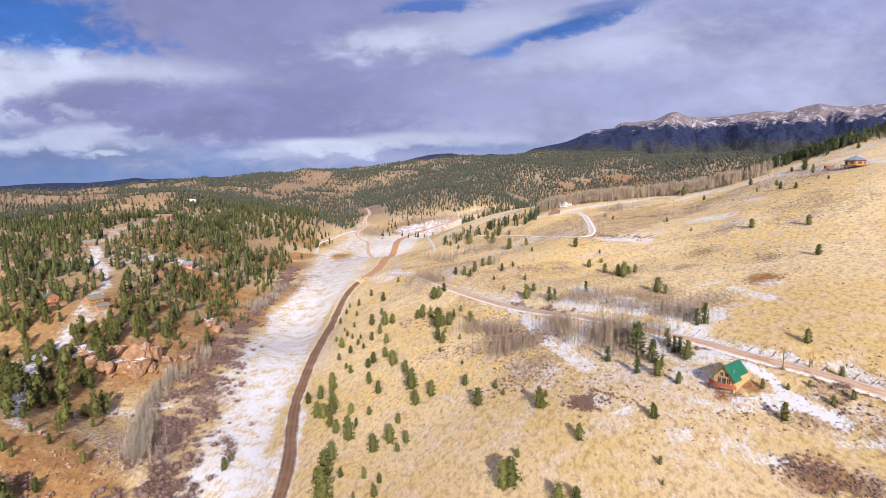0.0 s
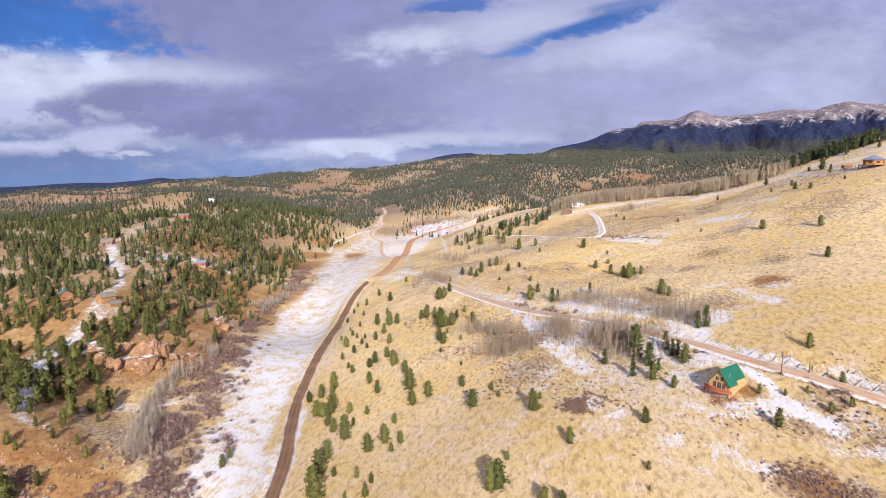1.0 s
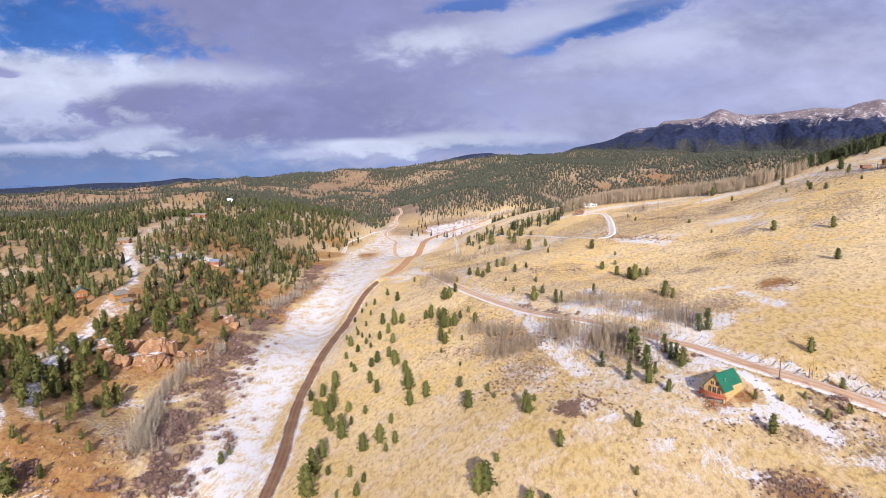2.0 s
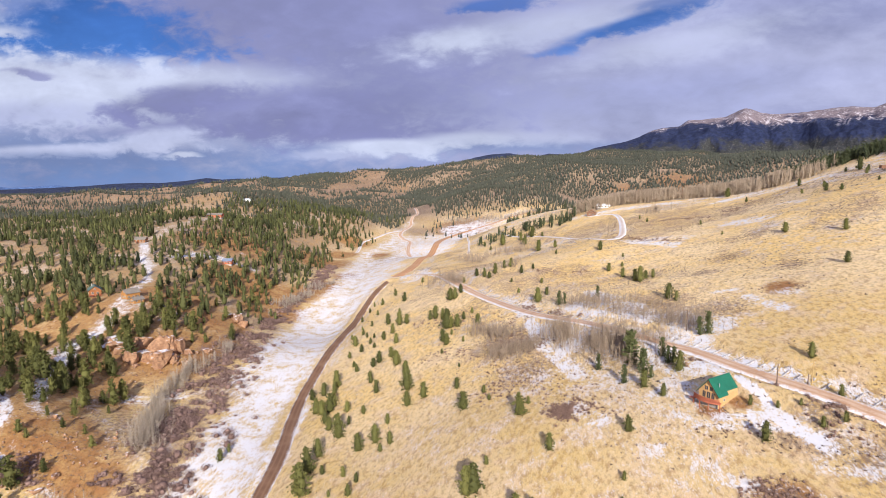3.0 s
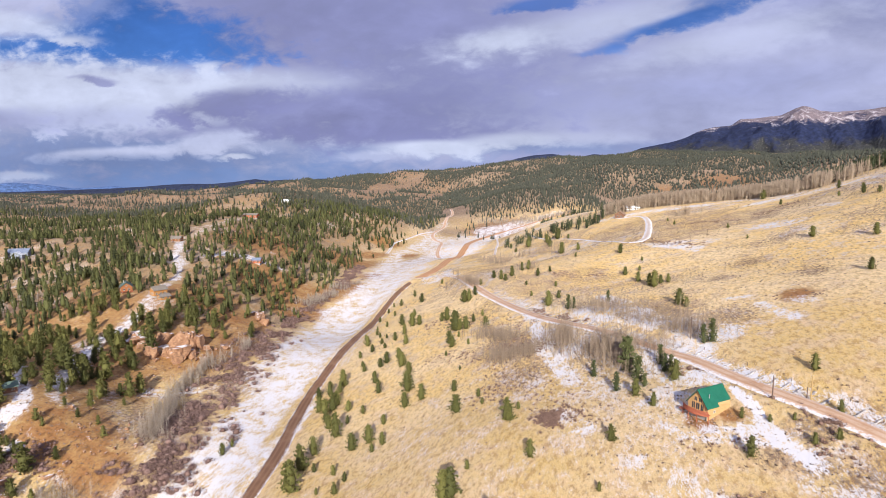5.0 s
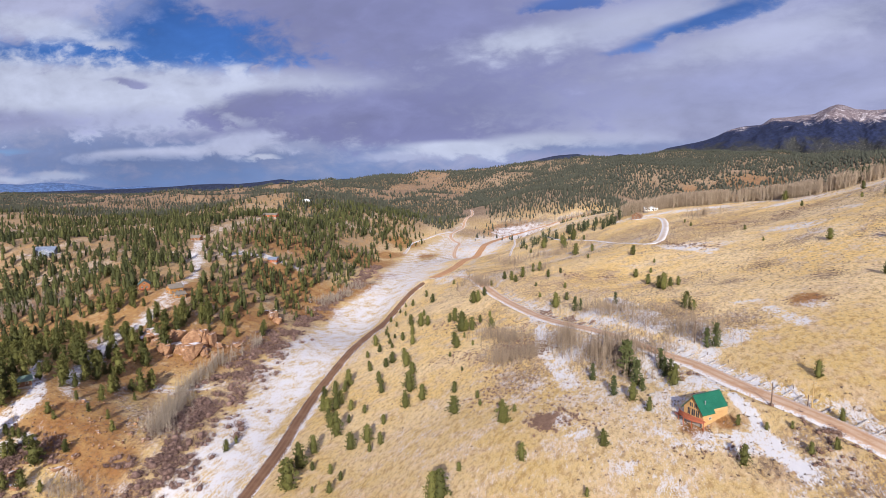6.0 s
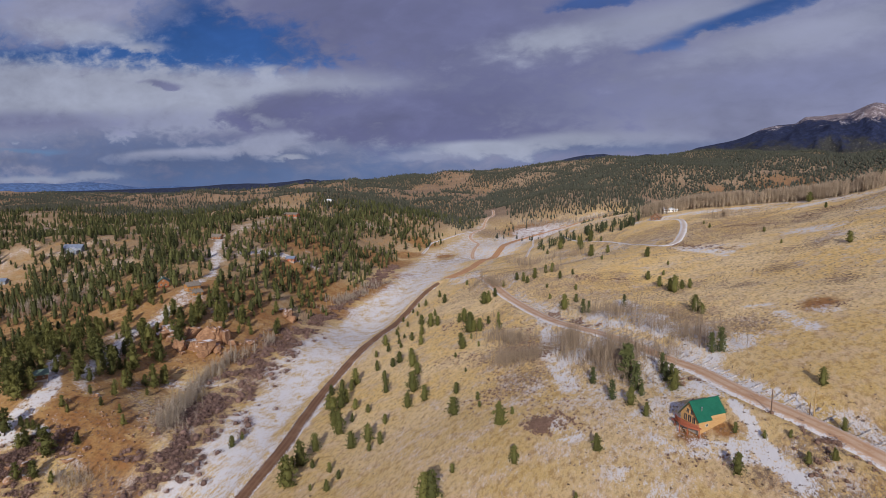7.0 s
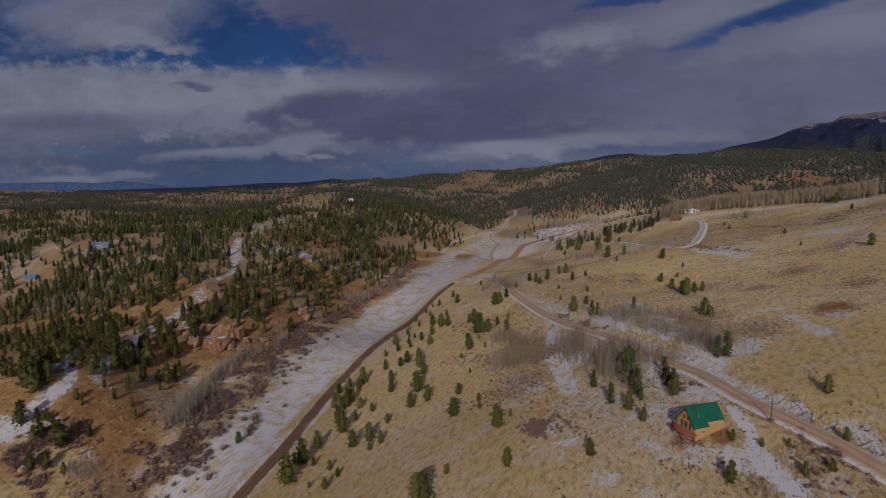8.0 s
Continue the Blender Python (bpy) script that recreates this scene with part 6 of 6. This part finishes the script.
def simple_house(name, x, y, turn, length, width, wall, rise, wall_mat, roof_mat, label, windows=3, chimney=False, deck=False, lift=0.2):
    root = house_root(name, x, y, turn, label, lift=lift)
    h = width / 2
    part("foundation", shape(block, (-length / 2 + 0.1, -h + 0.1, -3.0), (length / 2 - 0.1, h - 0.1, 0.25)), CONCRETE, root)
    part("wall", shape(prism, [(-h, 0.2), (h, 0.2), (h, wall), (0, wall + rise), (-h, wall)], -length / 2, length / 2), wall_mat, root)
    eave = wall - rise * 0.6 / h
    roof = part("roof", shape(roof_slab, length, h + 0.6, wall + rise + 0.22, eave + 0.22, 0.2, 0.6), roof_mat, root)
    part("ridge_cap", shape(block, (-length / 2 - 0.6, -0.18, wall + rise + 0.17), (length / 2 + 0.6, 0.18, wall + rise + 0.29)), roof_mat, roof)
    for k in range(windows):
        at = -length / 2 + length * (k + 0.5) / windows
        for side, face in ((-h, "-y"), (h, "+y")):
            window(root, (at, side, 1.7), 1.2, 1.2, face)
    for end, face in ((-length / 2, "-x"), (length / 2, "+x")):
        window(root, (end, -h * 0.4, 1.8), 1.3, 1.5, face)
        window(root, (end, h * 0.4, 1.8), 1.3, 1.5, face)
        if rise > 2:
            window(root, (end, 0, wall + rise * 0.3), 1.2, 1.0, face)
    part("door", shape(block, (-0.45 + length * 0.2, -h - 0.05, 0.25), (0.45 + length * 0.2, -h + 0.05, 2.3)), TRIM_DARK, root)
    if chimney:
        part("chimney", shape(block, (length * 0.2, h * 0.3, wall), (length * 0.2 + 0.7, h * 0.3 + 0.7, wall + rise + 0.9)), CONCRETE, root)
    if deck:
        deck_ob = part("deck", shape(block, (-length / 2 - 3, -h, 0.3), (-length / 2 - 0.02, h, 0.5)), DECK_RED, root)
        for k in range(5):
            part("railing_post", shape(block, (-length / 2 - 3, -h + k * width / 4 - 0.06, -2.0), (-length / 2 - 2.88, -h + k * width / 4 + 0.06, 1.5)), DECK_RED, deck_ob)
        part("railing", shape(block, (-length / 2 - 3.02, -h - 0.05, 1.36), (-length / 2 - 2.86, h + 0.05, 1.5)), DECK_RED, deck_ob)
    return root


def build_cabin():
    """The tan cabin with its steep green roof and a curved red deck before the gable."""
    length, half, turn = 10.8, 3.7, 38.0
    x, y = 93.95, 175.0
    root = house_root("cabin", x, y, turn, "tan wooden cabin with steep green metal roof and red deck", "cabin")
    base = root.matrix_basis.translation.z
    ridge, eave = 52.7 - base, 48.1 - base
    pitch = (ridge - eave) / half
    wall = eave + pitch * 0.45
    h = half - 0.45
    part("foundation", shape(block, (-length / 2 + 0.5, -h + 0.08, -3.2), (length / 2 - 0.5, h - 0.08, 0.4)), CONCRETE, root)
    bm = bmesh.new()
    prism(bm, [(-h, -2.2), (h, -2.2), (h, wall - 0.2), (0, ridge - 0.45), (-h, wall - 0.2)], -length / 2 + 0.6, length / 2 - 0.4)
    part("wall", bm, LOG_TAN, root, "honey-tan wooden wall")
    for k in range(14):
        z = -1.9 + k * 0.32
        if z < wall - 0.35:
            part("board", shape(block, (-length / 2 + 0.7, -h - 0.025, z), (length / 2 - 0.5, -h + 0.02, z + 0.27)), LOG_TAN, root)
    # the near side reaches lower over the front half than over the back
    bm = bmesh.new()
    prism(bm, [(0, ridge), (half, eave), (half, eave - 0.2), (0, ridge - 0.22)], -length / 2, length / 2)
    prism(bm, [(0, ridge), (-half, eave), (-half, eave - 0.2), (0, ridge - 0.22)], -length / 2, -0.4)
    short = half - 0.75
    prism(bm, [(0, ridge), (-short, ridge - pitch * short), (-short, ridge - pitch * short - 0.2), (0, ridge - 0.22)], -0.4, length / 2)
    roof = part("roof", bm, ROOF_GREEN, root, "dark green standing-seam metal roof")
    for k in range(28):
        at = -length / 2 + 0.2 + k * 0.4
        reach = half if at < -0.4 else short
        bm = bmesh.new()
        prism(bm, [(0, ridge + 0.035), (-reach, ridge - pitch * reach + 0.035), (-reach, ridge - pitch * reach - 0.02), (0, ridge - 0.02)], at - 0.025, at + 0.025)
        prism(bm, [(0, ridge + 0.035), (half, eave + 0.035), (half, eave - 0.02), (0, ridge - 0.02)], at - 0.025, at + 0.025)
        part("seam", bm, ROOF_GREEN, roof)
    part("ridge_cap", shape(block, (-length / 2, -0.16, ridge - 0.05), (length / 2, 0.16, ridge + 0.06)), ROOF_GREEN, roof)
    bm = bmesh.new()
    bmesh.ops.create_cone(bm, segments=12, radius1=0.13, radius2=0.13, depth=1.0, cap_ends=True, matrix=Matrix.Translation((-2.6, -1.9, ridge - pitch * 1.9 + 0.4)))
    bmesh.ops.create_cone(bm, segments=12, radius1=0.24, radius2=0.05, depth=0.16, cap_ends=True, matrix=Matrix.Translation((-2.6, -1.9, ridge - pitch * 1.9 + 0.98)))
    part("flue", bm, METAL, roof, "short metal chimney flue")
    for side in (-1, 1):
        bm = bmesh.new()
        prism(bm, [(0, ridge - 0.23), (side * half, eave - 0.21), (side * half, eave - 0.46), (0, ridge - 0.5)], -length / 2 + 0.02, -length / 2 + 0.14)
        part("bargeboard", bm, TRIM_DARK, roof)
    face = -length / 2 + 0.6
    deck_z = 46.5 - base
    for at, width, tall, up in ((-1.45, 1.2, 2.1, deck_z + 1.15), (0.0, 1.4, 2.1, deck_z + 1.15), (1.45, 1.2, 2.1, deck_z + 1.15), (-0.75, 1.2, 1.4, deck_z + 3.2), (0.75, 1.2, 1.4, deck_z + 3.2)):
        window(root, (face, at, up), width, tall, "-x", LOG_TAN)
    window(root, (-2.0, -h - 0.03, deck_z + 0.1), 1.0, 0.8, "-y", TRIM_PALE)
    part("door", shape(block, (face - 0.06, 2.1, deck_z - 2.5), (face + 0.04, 3.0, deck_z - 0.45)), TRIM_DARK, root, "dark basement door")
    # the deck bows outwards in front of the gable
    def bow(s, out):
        return (-length / 2 + 0.55 - out * (0.4 + 2.0 * math.cos(s * 1.3)), s * (half + 0.55))
    steps = [k / 12 * 2 - 1 for k in range(13)]
    edge = [bow(s, 1.0) for s in steps]
    deck = part("deck", shape(prism, [(face, half + 0.5), *edge[::-1], (face, -half - 0.5)], deck_z - 0.28, deck_z, 2), DECK_RED, root, "curved red-brown deck")
    for k in range(12):
        (ax, ay), (bx, by) = edge[k], edge[k + 1]
        run, angle = math.hypot(bx - ax, by - ay), math.atan2(by - ay, bx - ax)
        m = Matrix.Translation((ax, ay, deck_z)) @ Matrix.Rotation(angle, 4, "Z")
        part("railing", shape(block, (0, -0.05, 0.9), (run + 0.04, 0.05, 1.05), m), DECK_RED, deck)
        bm = bmesh.new()
        for j in range(5):
            block(bm, (run * j / 5, -0.03, 0.0), (run * j / 5 + 0.10, 0.03, 0.9), m)
        block(bm, (0, -0.03, -0.45), (run + 0.03, 0.06, 0.02), m)
        part("balusters", bm, DECK_RED, deck)
    for k in (0, 4, 8, 12):
        px, py = edge[k]
        part("deck_post", shape(block, (px + 0.02, py - 0.09, -3.4), (px + 0.20, py + 0.09, deck_z - 0.2)), DECK_RED, deck)
    part("step", shape(block, (-length / 2 - 0.3, half + 0.55, deck_z - 1.3), (-length / 2 + 1.0, half + 2.2, deck_z - 1.15)), DECK_RED, deck)


build_cabin()
simple_house("log_house", -257, 358.4, 131, 10.5, 7.5, 3.8, 2.8, LOG_ORANGE, ROOF_DULL, "orange log house with dull green roof among pines", 4, True, True)
simple_house("log_house", -224.6, 350.9, 62, 9, 7, 4.2, 2.3, LOG_YELLOW, ROOF_GREY, "yellow log house with grey-brown roof in the woods", 3, True)
simple_house("garage", -216.2, 345.2, 62, 6.5, 5.5, 2.6, 1.5, LOG_YELLOW, ROOF_GREY, "yellow timber garage with grey-brown roof beside a house", 2)
simple_house("red_hut", -229.5, 496, 12, 8, 6, 3.2, 1.8, WOOD_RED, ROOF_BLUE, "red wooden hut with blue-grey roof on a forest slope", 3)
simple_house("log_house", -324, 508.8, 10, 9.5, 6.5, 3.2, 2.2, LOG_ORANGE, ROOF_GREY, "low orange timber house with grey roof by snow", 3)
simple_house("ridge_house", -350, 700, 5, 19, 9, 3.4, 2.2, WOOD_RED, ROOF_GREY, "long reddish-brown house on the wooded ridge", 5)
simple_house("barn", -456.5, 1017.3, 8, 16, 9, 3.6, 2.4, WALL_WHITE, ROOF_SNOW, "long white barn with snow-covered roof far off", 5)
simple_house("large_house", -454.8, 454.5, 25, 17, 10, 4.2, 3.0, WALL_SLATE, ROOF_BLUE, "large slate-coloured house with snow on its roof", 5, True)
simple_house("house_wing", -451.7, 451, 115, 11, 9, 3.6, 2.8, WALL_SLATE, ROOF_SNOW, "slate-coloured side house with snow on its gables", 3)
simple_house("shed", -460.5, 383.5, 30, 9, 7, 3.0, 1.8, WALL_SLATE, ROOF_BLUE, "blue-roofed shed among dark pines", 2)
simple_house("shed", -179.5, 196.9, 52, 6.5, 5.0, 2.8, 1.4, WOOD_BROWN, ROOF_DULL, "brown shed with dull green roof under pines", 2)
simple_house("brown_house", 113.8, 562.1, 75, 11, 8, 3.6, 2.6, WOOD_BROWN, ROOF_TAN, "dark brown plank house with rusty tan roof", 3)
simple_house("white_house", 128, 585, 5, 12, 6, 2.6, 1.6, WALL_WHITE, ROOF_SNOW, "small white house in front of bare aspens", 4)


def build_round_house():
    """The eight-sided house on its deck high on the slope."""
    root = house_root("round_house", 284.8, 389, 12, "orange eight-sided house with blue-grey pointed roof on deck", "house", 0.9)
    ring = [(6.0 * math.cos(k * math.pi / 4), 6.0 * math.sin(k * math.pi / 4)) for k in range(8)]
    wall = part("wall", shape(prism, ring, 0.2, 3.6, 2), LOG_YELLOW, root)
    bm = bmesh.new()
    bmesh.ops.create_cone(bm, segments=8, radius1=7.2, radius2=0.8, depth=3.0, cap_ends=True, matrix=Matrix.Translation((0, 0, 5.05)))
    bmesh.ops.create_cone(bm, segments=8, radius1=1.0, radius2=0.2, depth=0.7, cap_ends=True, matrix=Matrix.Translation((0, 0, 6.8)))
    part("roof", bm, ROOF_BLUE, root, "blue-grey pointed metal roof")
    deck = part("deck", shape(prism, [(8.3 * math.cos(k * math.pi / 4), 8.3 * math.sin(k * math.pi / 4)) for k in range(8)], -0.1, 0.18, 2), WOOD_BROWN, root)
    for k in range(8):
        a = k * math.pi / 4
        part("deck_post", shape(block, (-0.12, -0.12, -3.5), (0.12, 0.12, 1.2), Matrix.Translation((8.0 * math.cos(a), 8.0 * math.sin(a), 0))), WOOD_BROWN, deck)
        m = Matrix.Rotation(a + math.pi / 8, 4, "Z")
        part("window", shape(block, (5.50, -1.1, 1.3), (5.62, 1.1, 2.7), m), glass, wall)


build_round_house()
trailer = house_root("trailer", 283.4, 413.1, 5, "small dark box trailer parked on the slope", "trailer")
part("body", shape(block, (-3.2, -1.2, 0.7), (3.2, 1.2, 2.9)), WOOD_BROWN, trailer)
for side in (-1, 1):
    for end in (-0.7, 0.7):
        bm = bmesh.new()
        bmesh.ops.create_cone(bm, segments=14, radius1=0.4, radius2=0.4, depth=0.25, cap_ends=True, matrix=Matrix.Translation((end, side * 1.25, 0.4)) @ Matrix.Rotation(math.pi / 2, 4, "X"))
        part("wheel", bm, TRIM_DARK, trailer)


def build_tank():
    root = house_root("propane_tank", 81.5, 190, 20, "weathered pale propane tank lying in the grass", "tank")
    bm = bmesh.new()
    rot = Matrix.Translation((0, 0, 0.7)) @ Matrix.Rotation(math.pi / 2, 4, "Y")
    bmesh.ops.create_cone(bm, segments=20, radius1=0.4, radius2=0.4, depth=1.6, cap_ends=False, matrix=rot)
    for side in (-1, 1):
        bmesh.ops.create_uvsphere(bm, u_segments=20, v_segments=10, radius=0.4, matrix=Matrix.Translation((side * 0.8, 0, 0.7)) @ Matrix.Diagonal((0.7, 1, 1, 1)))
    part("body", bm, CONCRETE, root)
    for side in (-0.55, 0.55):
        part("foot", shape(block, (side - 0.1, -0.3, -0.1), (side + 0.1, 0.3, 0.45)), CONCRETE, root)
    part("valve_cover", shape(block, (-0.15, -0.15, 1.06), (0.15, 0.15, 1.24)), METAL, root)


build_tank()


def utility_pole(x, y, tall, mat, label, arm=True):
    root = house_root("utility_pole", x, y, 35, label, "utility pole")
    root["group"] = "poles along the gravel road"
    bm = bmesh.new()
    bmesh.ops.create_cone(bm, segments=10, radius1=0.19, radius2=0.12, depth=tall + 0.8, cap_ends=True, matrix=Matrix.Translation((0, 0, tall / 2 - 0.4)))
    part("pole", bm, mat, root)
    if arm:
        cross = part("crossarm", shape(block, (-1.0, -0.2, tall - 0.75), (1.0, -0.08, tall - 0.6)), mat, root)
        for k in (-0.85, 0.0, 0.85):
            bm = bmesh.new()
            bmesh.ops.create_cone(bm, segments=8, radius1=0.06, radius2=0.04, depth=0.2, cap_ends=True, matrix=Matrix.Translation((k, -0.14, tall - 0.5)))
            part("insulator", bm, METAL, cross)


utility_pole(111, 175.6, 7.0, POLE_WOOD, "tall brown wooden utility pole beside gravel road", False)
utility_pole(120.6, 177, 3.8, POLE_WOOD, "short brown wooden post beside a pole", False)
utility_pole(121.6, 176.8, 7.9, POLE_TAN, "yellowed wooden utility pole above the road")
utility_pole(101.1, 228.7, 8.4, POLE_WOOD, "tall brown wooden utility pole among bare aspens")


def build_fence():
    """Post-and-wire fence along the upper side of the gravel road."""
    fence = tagged(new("wire_fence"), "old wooden post fence above the gravel road", "fence")
    tops = []
    for k in range(70, len(GREY_ROAD) - 30, 2):
        d = GREY_ROAD[k + 1] - GREY_ROAD[k]
        d /= np.linalg.norm(d)
        x, y = GREY_ROAD[k][0] - d[1] * 9.5, GREY_ROAD[k][1] + d[0] * 9.5
        z = land_at(x, y)
        tops.append((x, y, z))
        part("post", shape(block, (x - 0.07, y - 0.07, z - 0.3), (x + 0.07, y + 0.07, z + 1.1)), POLE_WOOD, fence)
    for up in (0.55, 1.0):
        a = np.array(tops) + [0, 0, up]
        points, faces = tapered_stems(None, a[:-1], a[1:], 0.02, 0.02)
        wire = new("wire", mesh_of("wire", points, faces, POLE_WOOD))
        wire.parent = fence


build_fence()
